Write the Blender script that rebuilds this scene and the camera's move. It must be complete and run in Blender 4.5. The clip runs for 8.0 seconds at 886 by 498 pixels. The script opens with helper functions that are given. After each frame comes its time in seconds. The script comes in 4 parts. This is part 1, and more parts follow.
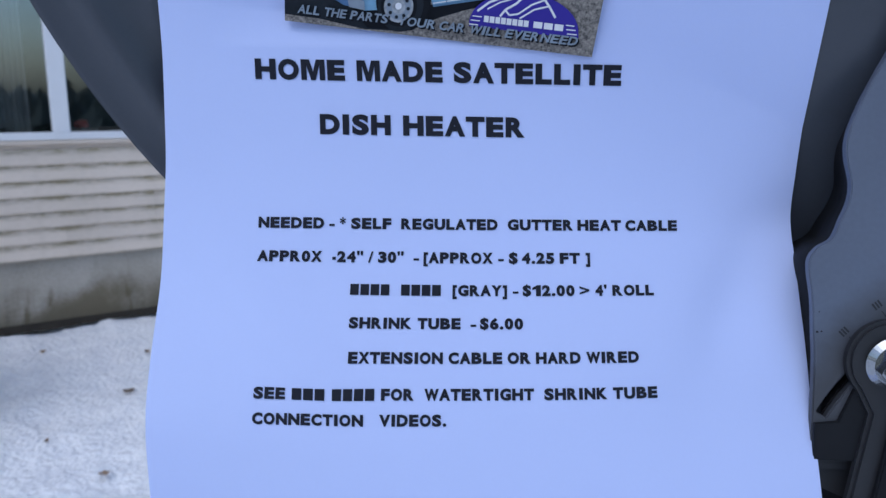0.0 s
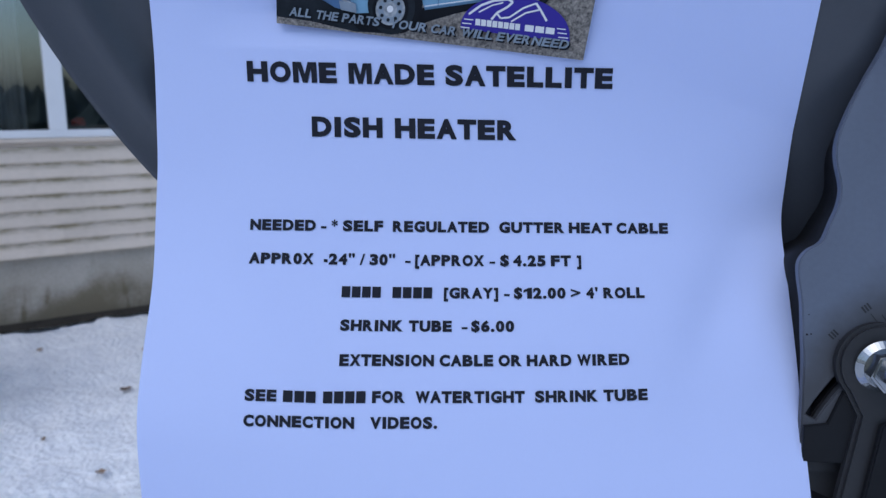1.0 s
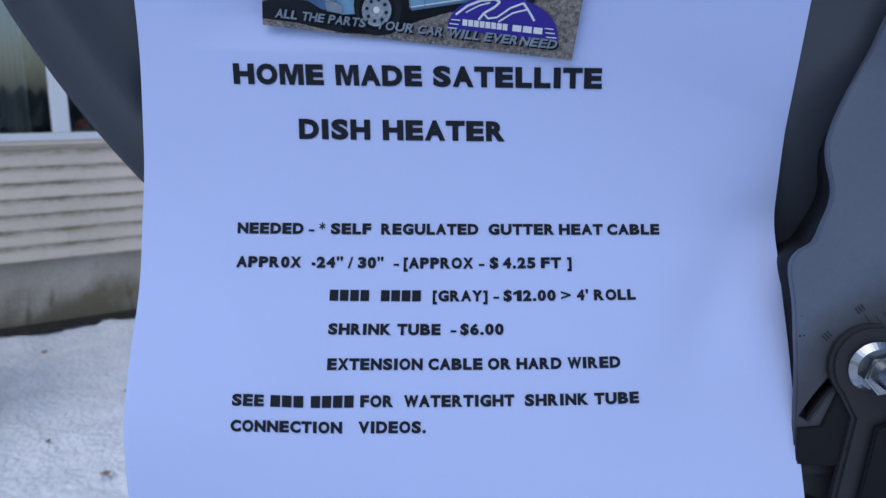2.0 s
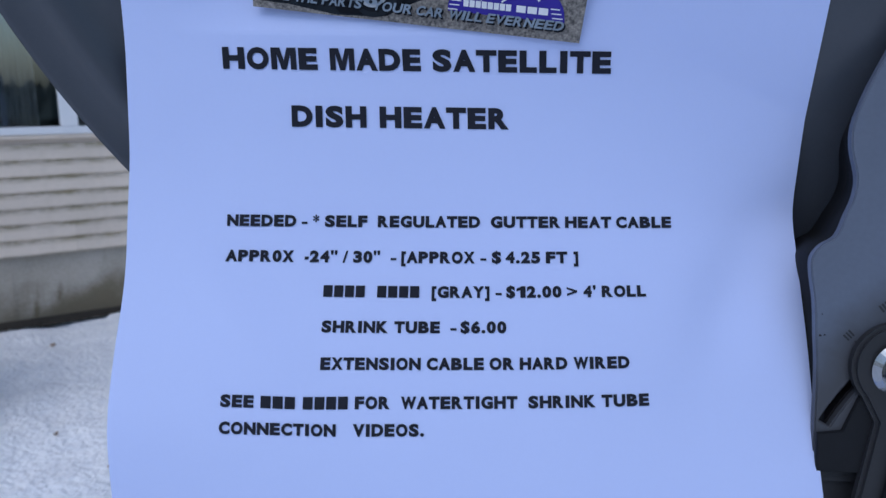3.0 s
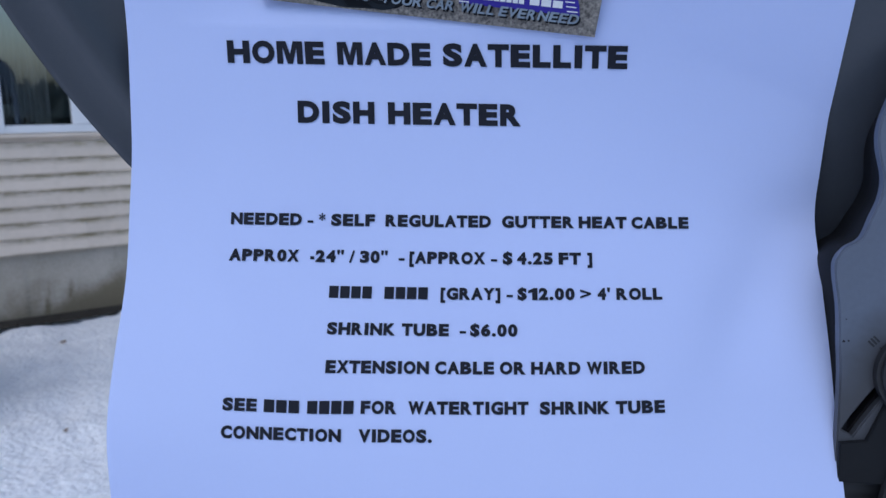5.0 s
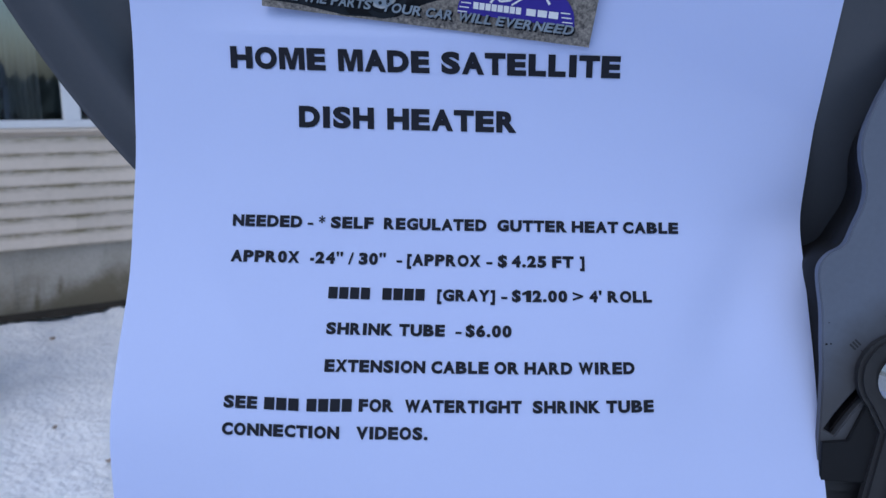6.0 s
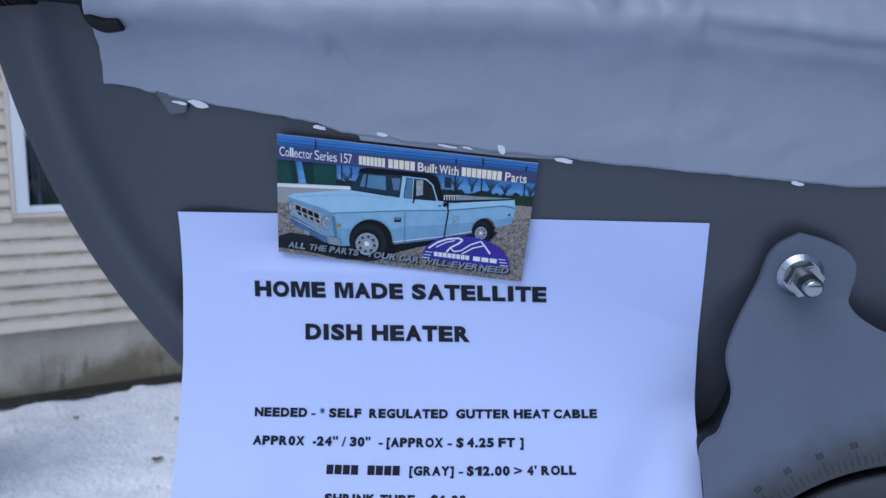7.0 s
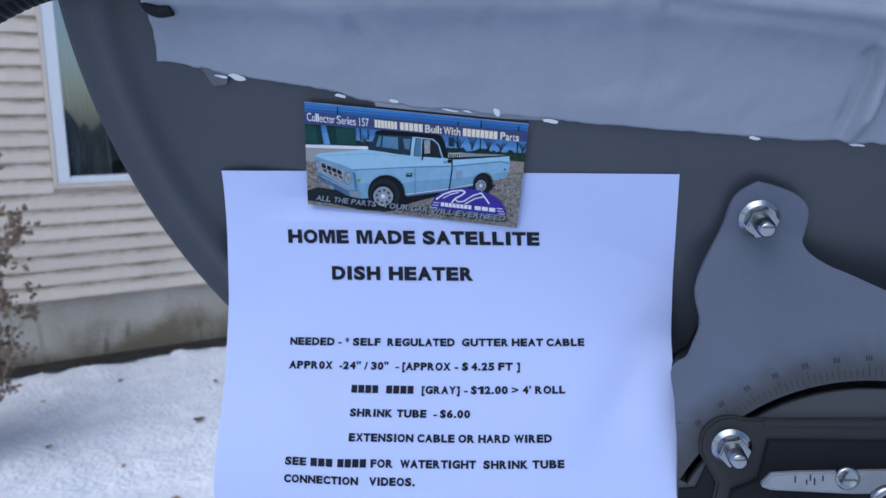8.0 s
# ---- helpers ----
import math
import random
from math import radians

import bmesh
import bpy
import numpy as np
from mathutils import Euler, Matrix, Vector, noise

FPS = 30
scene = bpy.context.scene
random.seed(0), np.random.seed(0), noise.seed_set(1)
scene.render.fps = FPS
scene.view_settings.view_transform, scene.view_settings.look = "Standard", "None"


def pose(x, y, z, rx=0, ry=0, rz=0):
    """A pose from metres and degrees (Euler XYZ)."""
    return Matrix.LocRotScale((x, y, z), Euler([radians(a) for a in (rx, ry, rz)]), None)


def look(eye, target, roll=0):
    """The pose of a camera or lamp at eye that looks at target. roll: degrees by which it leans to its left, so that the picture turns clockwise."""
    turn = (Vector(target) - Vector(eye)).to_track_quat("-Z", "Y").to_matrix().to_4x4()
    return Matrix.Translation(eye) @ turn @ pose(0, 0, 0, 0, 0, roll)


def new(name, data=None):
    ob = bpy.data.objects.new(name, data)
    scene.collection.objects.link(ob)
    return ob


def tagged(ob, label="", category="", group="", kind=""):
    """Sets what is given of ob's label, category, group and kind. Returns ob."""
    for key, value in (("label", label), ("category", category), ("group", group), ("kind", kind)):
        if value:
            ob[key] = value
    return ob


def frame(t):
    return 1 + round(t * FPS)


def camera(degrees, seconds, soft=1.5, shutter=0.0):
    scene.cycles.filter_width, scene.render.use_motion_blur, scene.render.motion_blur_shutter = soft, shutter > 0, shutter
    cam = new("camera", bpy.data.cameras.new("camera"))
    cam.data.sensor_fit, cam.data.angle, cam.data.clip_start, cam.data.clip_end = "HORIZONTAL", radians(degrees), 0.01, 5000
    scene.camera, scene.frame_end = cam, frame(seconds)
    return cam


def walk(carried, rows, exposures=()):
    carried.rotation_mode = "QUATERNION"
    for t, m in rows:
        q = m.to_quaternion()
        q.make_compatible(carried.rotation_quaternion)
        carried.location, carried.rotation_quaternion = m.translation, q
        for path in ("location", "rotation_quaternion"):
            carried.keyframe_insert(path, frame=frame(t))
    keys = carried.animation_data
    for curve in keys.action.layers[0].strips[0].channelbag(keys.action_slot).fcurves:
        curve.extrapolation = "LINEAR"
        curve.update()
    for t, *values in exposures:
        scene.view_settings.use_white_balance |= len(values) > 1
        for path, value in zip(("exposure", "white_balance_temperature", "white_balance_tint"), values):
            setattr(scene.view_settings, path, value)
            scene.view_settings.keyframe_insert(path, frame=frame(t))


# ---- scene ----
# ---- camera ----
cam = camera(62.18, 8.0, soft=1.4)
cam.data.dof.use_dof, cam.data.dof.focus_distance, cam.data.dof.aperture_fstop = True, 0.255, 25.0
ROWS = [
    (0, 0.0059, -0.2471, 1.5120, 78.228, -0.380, 4.393),
    (0.5, 0.0091, -0.2481, 1.5092, 77.889, -0.272, 3.826),
    (1, 0.0080, -0.2472, 1.5135, 78.099, -0.488, 4.235),
    (2.5, 0.0146, -0.2400, 1.5139, 78.089, 0.099, 4.598),
    (3, 0.0144, -0.2325, 1.5112, 77.649, -0.082, 5.058),
    (3.5, 0.0135, -0.2282, 1.5117, 77.457, -0.379, 5.299),
    (4, 0.0135, -0.2266, 1.5145, 77.951, -0.036, 5.845),
    (4.5, 0.0141, -0.2253, 1.5098, 77.715, -0.044, 6.026),
    (6, 0.0126, -0.2316, 1.5123, 77.554, -0.865, 5.280),
    (6.2, 0.0128, -0.2354, 1.5180, 77.714, -0.816, 5.515),
    (6.4, 0.0153, -0.2463, 1.5311, 78.447, -0.484, 5.792),
    (6.5, 0.0179, -0.2544, 1.5416, 79.269, -0.288, 6.018),
    (6.7, 0.0201, -0.2716, 1.5619, 81.466, -0.027, 6.214),
    (7, 0.0384, -0.2941, 1.5754, 82.909, -0.025, 6.715),
    (7.2, 0.0502, -0.3146, 1.5804, 83.202, 0.463, 7.456),
    (7.4, 0.0602, -0.3337, 1.5911, 83.800, 0.880, 7.751),
    (7.5, 0.0630, -0.3404, 1.5930, 84.001, 1.362, 7.852),
    (7.6, 0.0670, -0.3483, 1.5940, 84.093, 1.021, 8.388),
    (7.8, 0.0640, -0.3524, 1.5880, 83.011, 0.669, 8.567),
    (8, 0.0559, -0.3401, 1.5738, 80.337, 0.836, 9.064),
]
walk(cam, [(t, pose(x, y, z, rx, ry, rz)) for t, x, y, z, rx, ry, rz in ROWS], [(0.0, -0.15, 5410, 10), (2.5, -0.31, 5410, 10), (3.5, -0.20, 5410, 10), (6.2, -0.24, 5410, 10), (7.0, 0.02, 5440, 10), (7.5, -0.09, 5440, 10), (8.0, 0.05, 5470, 10)])

# ---- light: overcast winter sky with a soft low sun ----
SUN_UP, SUN_ROUND = 56.0, 205.0      # degrees: elevation, and compass turn from +y
world = bpy.data.worlds.new("winter_sky")
scene.world = world
world.use_nodes = True
wn = world.node_tree.nodes
sky = wn.new("ShaderNodeTexSky")
sky.sky_type = "NISHITA"
sky.sun_disc = False
sky.sun_elevation, sky.sun_rotation = radians(SUN_UP), radians(SUN_ROUND)
sky.air_density, sky.dust_density = 1.2, 2.5
wn["Background"].inputs["Strength"].default_value = 0.135
world.node_tree.links.new(sky.outputs["Color"], wn["Background"].inputs["Color"])
sun = new("sun", bpy.data.lights.new("sun", "SUN"))
sun.data.energy, sun.data.angle, sun.data.color = 0.85, radians(60), (1.0, 0.95, 0.88)
sa, se = radians(SUN_ROUND), radians(SUN_UP)
sun.matrix_world = look((0, 0, 0), (-math.sin(sa) * math.cos(se), -math.cos(sa) * math.cos(se), -math.sin(se)))


# ---- materials ----
def mat(name, base, rough=0.6, metal=0.0, vary=0.15, scale=8.0, fine=150.0, bump=0.1, dist=0.0005, spec=0.5, tint=None, rand=0.0):
    """Base colour varied at two scales, with a fine relief. tint: a second colour for the stains."""
    m = bpy.data.materials.new(name)
    m.use_nodes = True
    nt = m.node_tree
    n, ln = nt.nodes, nt.links.new
    b = n["Principled BSDF"]
    b.inputs["Metallic"].default_value = metal
    b.inputs["Specular IOR Level"].default_value = spec
    co = n.new("ShaderNodeTexCoord")
    big = n.new("ShaderNodeTexNoise")
    big.inputs["Scale"].default_value, big.inputs["Detail"].default_value = scale, 5
    small = n.new("ShaderNodeTexNoise")
    small.inputs["Scale"].default_value, small.inputs["Detail"].default_value = fine, 4
    for q in (big, small):
        ln(co.outputs["Object"], q.inputs["Vector"])
    mixf = n.new("ShaderNodeMath")
    mixf.operation = "MULTIPLY_ADD"
    ln(small.outputs["Fac"], mixf.inputs[0])
    mixf.inputs[1].default_value = 0.45
    ln(big.outputs["Fac"], mixf.inputs[2])
    ramp = n.new("ShaderNodeValToRGB")
    ramp.color_ramp.elements[0].position, ramp.color_ramp.elements[1].position = 0.45, 1.0
    second = tint or tuple(c * (1 - vary) for c in base)
    lo, hi = ((*base, 1), (*second, 1))
    ramp.color_ramp.elements[0].color, ramp.color_ramp.elements[1].color = lo, hi
    ln(mixf.outputs[0], ramp.inputs["Fac"])
    out = ramp.outputs["Color"]
    if rand:
        info = n.new("ShaderNodeObjectInfo")
        hsv = n.new("ShaderNodeHueSaturation")
        mr = n.new("ShaderNodeMapRange")
        mr.inputs["To Min"].default_value, mr.inputs["To Max"].default_value = 1 - rand, 1 + rand
        ln(info.outputs["Random"], mr.inputs["Value"])
        ln(mr.outputs["Result"], hsv.inputs["Value"])
        ln(out, hsv.inputs["Color"])
        out = hsv.outputs["Color"]
    ln(out, b.inputs["Base Color"])
    rr = n.new("ShaderNodeMapRange")
    rr.inputs["To Min"].default_value, rr.inputs["To Max"].default_value = max(0, rough - 0.08), min(1, rough + 0.08)
    ln(big.outputs["Fac"], rr.inputs["Value"])
    ln(rr.outputs["Result"], b.inputs["Roughness"])
    if bump:
        bp = n.new("ShaderNodeBump")
        bp.inputs["Strength"].default_value, bp.inputs["Distance"].default_value = bump, dist
        ln(small.outputs["Fac"], bp.inputs["Height"])
        ln(bp.outputs["Normal"], b.inputs["Normal"])
    return m


PAPER = mat("bright_white_paper", (0.53, 0.61, 0.92), 0.75, vary=0.03, scale=15, fine=900, bump=0.06, dist=0.0002, spec=0.2)
INK = mat("black_toner", (0.016, 0.018, 0.028), 0.8, vary=0.2, scale=60, fine=1500, bump=0, spec=0.2)
DISH = mat("dish_grey_paint", (0.058, 0.066, 0.083), 0.36, vary=0.14, scale=14, fine=700, bump=0.08, dist=0.0003)
DARK = mat("bracket_grey_paint", (0.116, 0.138, 0.192), 0.46, vary=0.2, scale=18, fine=600, bump=0.1, dist=0.0003)
TAPE = mat("grey_rubber_tape", (0.295, 0.328, 0.40), 0.42, vary=0.12, scale=22, fine=500, bump=0.08, dist=0.0004)
LINER = mat("torn_liner", (0.75, 0.76, 0.8), 0.5, vary=0.1, scale=80, fine=900)
FILM = mat("clear_film", (0.11, 0.12, 0.15), 0.10, vary=0.2, scale=80, fine=900)
# on the mount this black also stands for deep shade
BLACK = mat("black_plastic_and_mount_shade", (0.008, 0.009, 0.012), 0.6, vary=0.3, scale=60, fine=900, bump=0.1, spec=0.25)
ARM = mat("dark_grey_paint", (0.019, 0.020, 0.024), 0.5, vary=0.2, scale=18, fine=600, bump=0.1, dist=0.0003)
ZINC = mat("zinc_plate", (0.42, 0.44, 0.46), 0.20, metal=1.0, vary=0.3, scale=90, fine=900, bump=0.1, dist=0.0002)
PALE = mat("galvanised_plate", (0.32, 0.345, 0.385), 0.45, metal=0.35, vary=0.2, scale=50, fine=700)
MARK = mat("stamped_mark", (0.020, 0.022, 0.028), 0.6, vary=0.2, bump=0)
SIDING = mat("beige_vinyl_siding", (0.74, 0.635, 0.53), 0.5, scale=3.0, fine=30, bump=0.12, dist=0.002, tint=(0.64, 0.55, 0.45), rand=0.05)
CONCRETE = mat("poured_concrete", (0.52, 0.475, 0.41), 0.85, scale=2.6, fine=60, bump=0.4, dist=0.004, tint=(0.33, 0.295, 0.235))
VINYL = mat("white_vinyl", (0.80, 0.81, 0.83), 0.4, vary=0.06, scale=6, fine=80, bump=0.03)
SNOW = mat("trodden_snow", (0.95, 0.955, 0.97), 0.8, scale=7.0, fine=34, bump=1.0, dist=0.025, tint=(0.73, 0.745, 0.79))
SOIL = mat("bare_wet_soil", (0.032, 0.027, 0.020), 0.9, vary=0.5, scale=8, fine=60, bump=0.5, dist=0.006)
LEAF = mat("dead_brown_leaf", (0.40, 0.29, 0.205), 0.75, vary=0.5, scale=30, fine=200, rand=0.3)
TWIG = mat("brown_twig", (0.36, 0.27, 0.19), 0.8, vary=0.4, scale=20, fine=200)
CURTAIN = mat("pale_curtain", (0.70, 0.78, 0.82), 0.9, vary=0.15, scale=5, fine=90)
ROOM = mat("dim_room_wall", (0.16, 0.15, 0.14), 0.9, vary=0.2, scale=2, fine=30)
RED = mat("red_cloth", (0.45, 0.06, 0.04), 0.8, vary=0.3, scale=30, fine=200)
PINE = mat("far_evergreen", (0.035, 0.045, 0.035), 0.9, vary=0.5, scale=2, fine=9, bump=0)


def glass_mat():
    m = bpy.data.materials.new("window_glass")
    m.use_nodes = True
    b = m.node_tree.nodes["Principled BSDF"]
    b.inputs["Base Color"].default_value = (0.9, 0.95, 0.98, 1)
    b.inputs["Roughness"].default_value = 0.02
    b.inputs["IOR"].default_value = 3.0
    b.inputs["Specular Tint"].default_value = (0.80, 0.93, 1.0, 1)      # coated double glazing mirrors cool
    b.inputs["Transmission Weight"].default_value = 1.0
    return m


GLASS = glass_mat()


def stained(name, source, colour, build):
    """A copy of a material with stains or painted shade of another colour; build(nodes, link) gives the socket of their
    strength.
    """
    m = source.copy()
    m.name = name
    n, ln = m.node_tree.nodes, m.node_tree.links.new
    b = n["Principled BSDF"]
    mix = n.new("ShaderNodeMix")
    mix.data_type = "RGBA"
    ln(b.inputs["Base Color"].links[0].from_socket, mix.inputs["A"])
    mix.inputs["B"].default_value = (*colour, 1)
    ln(build(n, ln), mix.inputs["Factor"])
    ln(mix.outputs["Result"], b.inputs["Base Color"])
    return m


def calc(n, ln, op, a, b=None, c=None):
    q = n.new("ShaderNodeMath")
    q.operation = op
    for k, v in enumerate((a, b, c)):
        if v is not None:
            if isinstance(v, (int, float)):
                q.inputs[k].default_value = v
            else:
                ln(v, q.inputs[k])
    return q.outputs[0]


def ramped(n, ln, v, lo, hi, out0=0.0, out1=1.0):
    q = n.new("ShaderNodeMapRange")
    q.interpolation_type = "SMOOTHSTEP"
    ln(v, q.inputs["Value"])
    for k, x in zip(("From Min", "From Max", "To Min", "To Max"), (lo, hi, out0, out1)):
        q.inputs[k].default_value = x
    return q.outputs["Result"]


def mildew(n, ln):
    """Yellow-brown mildew in patches below the lap of the next board, thicker at two seams."""
    co, info = n.new("ShaderNodeTexCoord"), n.new("ShaderNodeObjectInfo")
    xyz = n.new("ShaderNodeSeparateXYZ")
    ln(co.outputs["Object"], xyz.inputs[0])
    shift = n.new("ShaderNodeCombineXYZ")
    ln(calc(n, ln, "MULTIPLY_ADD", info.outputs["Random"], 40.0, xyz.outputs["X"]), shift.inputs["X"])
    ln(calc(n, ln, "MULTIPLY", xyz.outputs["Z"], 3.0), shift.inputs["Z"])
    noises = []
    for scale in (4.5, 22.0):
        t = n.new("ShaderNodeTexNoise")
        t.inputs["Scale"].default_value, t.inputs["Detail"].default_value = scale, 4
        ln(shift.outputs[0], t.inputs["Vector"])
        noises.append(t.outputs["Fac"])
    patch = calc(n, ln, "MULTIPLY_ADD", noises[1], 0.5, noises[0])
    seams = None
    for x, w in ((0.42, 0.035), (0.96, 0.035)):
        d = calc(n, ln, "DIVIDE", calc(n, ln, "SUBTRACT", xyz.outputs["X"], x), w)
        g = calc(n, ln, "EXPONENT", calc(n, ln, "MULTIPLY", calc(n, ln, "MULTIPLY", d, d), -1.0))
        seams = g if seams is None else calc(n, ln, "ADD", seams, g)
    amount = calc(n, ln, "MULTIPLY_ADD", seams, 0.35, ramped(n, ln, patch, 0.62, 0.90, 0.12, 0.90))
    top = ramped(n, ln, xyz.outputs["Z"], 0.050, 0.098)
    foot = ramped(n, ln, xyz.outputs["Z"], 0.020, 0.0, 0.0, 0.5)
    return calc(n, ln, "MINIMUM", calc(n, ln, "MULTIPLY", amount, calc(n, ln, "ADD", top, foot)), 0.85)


def damp(n, ln):
    """Ochre damp stains that have risen unevenly from the soil, with runs from above."""
    co = n.new("ShaderNodeTexCoord")
    xyz = n.new("ShaderNodeSeparateXYZ")
    ln(co.outputs["Object"], xyz.inputs[0])
    noises = []
    for scale, flat_z in ((3.0, 0.8), (11.0, 0.25), (45.0, 1.0)):
        v = n.new("ShaderNodeCombineXYZ")
        ln(xyz.outputs["X"], v.inputs["X"])
        ln(calc(n, ln, "MULTIPLY", xyz.outputs["Z"], flat_z), v.inputs["Z"])
        t = n.new("ShaderNodeTexNoise")
        t.inputs["Scale"].default_value, t.inputs["Detail"].default_value = scale, 4
        ln(v.outputs[0], t.inputs["Vector"])
        noises.append(t.outputs["Fac"])
    rise = calc(n, ln, "MULTIPLY_ADD", calc(n, ln, "SUBTRACT", noises[0], 0.5), -0.75, xyz.outputs["Z"])
    rise = calc(n, ln, "MULTIPLY_ADD", calc(n, ln, "SUBTRACT", noises[2], 0.5), 0.12, rise)
    low = ramped(n, ln, rise, 0.30, 0.02, 0.0, 0.85)
    runs = ramped(n, ln, noises[1], 0.60, 0.72, 0.0, 0.35)
    return calc(n, ln, "MINIMUM", calc(n, ln, "ADD", low, runs), 0.9)


def slot_shade(n, ln):
    """Grey-brown colour round the curved slot, for the shade and missing sky sheen there."""
    co = n.new("ShaderNodeTexCoord")
    mid = n.new("ShaderNodeVectorMath")
    mid.operation = "DISTANCE"
    ln(co.outputs["Object"], mid.inputs[0])
    mid.inputs[1].default_value = (ARC[0], ARC[1], 0)
    t = n.new("ShaderNodeTexNoise")
    t.inputs["Scale"].default_value, t.inputs["Detail"].default_value = 90, 5
    ln(co.outputs["Object"], t.inputs["Vector"])
    d = calc(n, ln, "MULTIPLY_ADD", calc(n, ln, "SUBTRACT", t.outputs["Fac"], 0.5), 0.012, mid.outputs["Value"])
    return ramped(n, ln, d, 0.118, 0.098, 0.0, 0.85)


ARC, SLOT = (0.0495, -0.1656), (0.092, 0.0958)           # middle and radii of the curved slot, in the mount plate
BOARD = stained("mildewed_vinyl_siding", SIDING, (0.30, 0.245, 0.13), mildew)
FOOTING = stained("damp_stained_concrete", CONCRETE, (0.135, 0.110, 0.060), damp)
PLATE = stained("grimy_bracket_paint", DARK, (0.040, 0.040, 0.043), slot_shade)


# ---- mesh helpers ----
def part(name, bm, material, parent=None, label="", smooth=False):
    """Links a bmesh as one mesh object, under a thing or a part."""
    me = bpy.data.meshes.new(name)
    bm.normal_update()
    bm.to_mesh(me)
    bm.free()
    for p in me.polygons:
        p.use_smooth = smooth
    me.materials.append(material)
    ob = new(name, me)
    if parent is not None:
        ob.parent = parent
    if label:
        tagged(ob, label)
    return ob


def thing(name, m, label, category, group="", kind=""):
    ob = new(name)
    ob.matrix_basis = m
    return tagged(ob, label, category, group, kind)


def box(bm, x0, x1, y0, y1, z0, z1, bevel=0.0):
    r = bmesh.ops.create_cube(bm, size=1)
    vs = r["verts"]
    for v in vs:
        v.co = Vector(((x0 + x1) / 2 + v.co.x * (x1 - x0), (y0 + y1) / 2 + v.co.y * (y1 - y0), (z0 + z1) / 2 + v.co.z * (z1 - z0)))
    if bevel:
        es = list({e for v in vs for e in v.link_edges})
        bmesh.ops.bevel(bm, geom=es, offset=bevel, segments=2, affect="EDGES")
    return bm


def plate(outline, thick, holes=(), bevel=0.0):
    """A flat plate in its own x, y plane, its face at z = 0 and its back at -thick."""
    bm = bmesh.new()
    if holes:
        edges = []
        for loop in (outline, *holes):
            vs = [bm.verts.new((x, y, 0)) for x, y in loop]
            edges += [bm.edges.new((vs[i], vs[(i + 1) % len(vs)])) for i in range(len(vs))]
        bmesh.ops.triangle_fill(bm, use_beauty=True, edges=edges)
    else:
        bm.faces.new([bm.verts.new((x, y, 0)) for x, y in outline])
    bm.normal_update()
    if sum(f.normal.z for f in bm.faces) < 0:
        bmesh.ops.reverse_faces(bm, faces=bm.faces[:])
    if thick:
        r = bmesh.ops.extrude_face_region(bm, geom=bm.faces[:])
        top = [v for v in r["geom"] if isinstance(v, bmesh.types.BMVert)]
        for v in bm.verts:
            v.co.z = -thick
        for v in top:
            v.co.z = 0
        bmesh.ops.recalc_face_normals(bm, faces=bm.faces[:])
        if bevel:
            es = [e for e in bm.edges if all(abs(v.co.z) < 1e-7 for v in e.verts) and len(e.link_faces) == 2 and e.calc_face_angle(0) > 0.8]
            bmesh.ops.bevel(bm, geom=es, offset=bevel, segments=2, affect="EDGES")
    return bm


def smooth_line(pts, steps=6, closed=False):
    """Points of a soft curve through the given ones."""
    out, n = [], len(pts)
    for i in range(n if closed else n - 1):
        p = [Vector(pts[(i + k) % n] if closed else pts[min(max(i + k, 0), n - 1)]) for k in (-1, 0, 1, 2)]
        for j in range(steps):
            t = j / steps
            out.append(0.5 * ((2 * p[1]) + (p[2] - p[0]) * t + (2 * p[0] - 5 * p[1] + 4 * p[2] - p[3]) * t * t + (3 * p[1] - p[0] - 3 * p[2] + p[3]) * t ** 3))
    if not closed:
        out.append(Vector(pts[-1]))
    return out


def tube(pts, radii, sides=12, caps=True):
    """A round tube along the points; radii: one for each point."""
    bm = bmesh.new()
    rings, up = [], Vector((0.13, 0.2, 1)).normalized()
    for i, p in enumerate(pts):
        d = (pts[min(i + 1, len(pts) - 1)] - pts[max(i - 1, 0)]).normalized()
        a = d.cross(up)
        a = a.normalized() if a.length > 1e-4 else d.orthogonal().normalized()
        b = d.cross(a)
        rings.append([bm.verts.new(p + radii[i] * (math.cos(k * math.tau / sides) * a + math.sin(k * math.tau / sides) * b)) for k in range(sides)])
    for r, s in zip(rings, rings[1:]):
        for k in range(sides):
            bm.faces.new((r[k], r[(k + 1) % sides], s[(k + 1) % sides], s[k]))
    if caps:
        bm.faces.new(rings[0][::-1])
        bm.faces.new(rings[-1])
    bmesh.ops.recalc_face_normals(bm, faces=bm.faces[:])
    return bm


def lathe(profile, sides=32, bm=None):
    """A turned solid about z from (radius, height) pairs."""
    bm = bm or bmesh.new()
    rings = []
    for r, h in profile:
        rings.append([bm.verts.new((r * math.cos(k * math.tau / sides), r * math.sin(k * math.tau / sides), h)) for k in range(sides)])
    for r, s in zip(rings, rings[1:]):
        for k in range(sides):
            bm.faces.new((r[k], r[(k + 1) % sides], s[(k + 1) % sides], s[k]))
    bm.faces.new(rings[0][::-1])
    bm.faces.new(rings[-1])
    bmesh.ops.recalc_face_normals(bm, faces=bm.faces[:])
    return bm


# ---- ground ----
WALL_TURN = 37.473
WALL = pose(-3.1327, 4.0116, 0, 0, 0, WALL_TURN)     # x along the house wall, y into the house


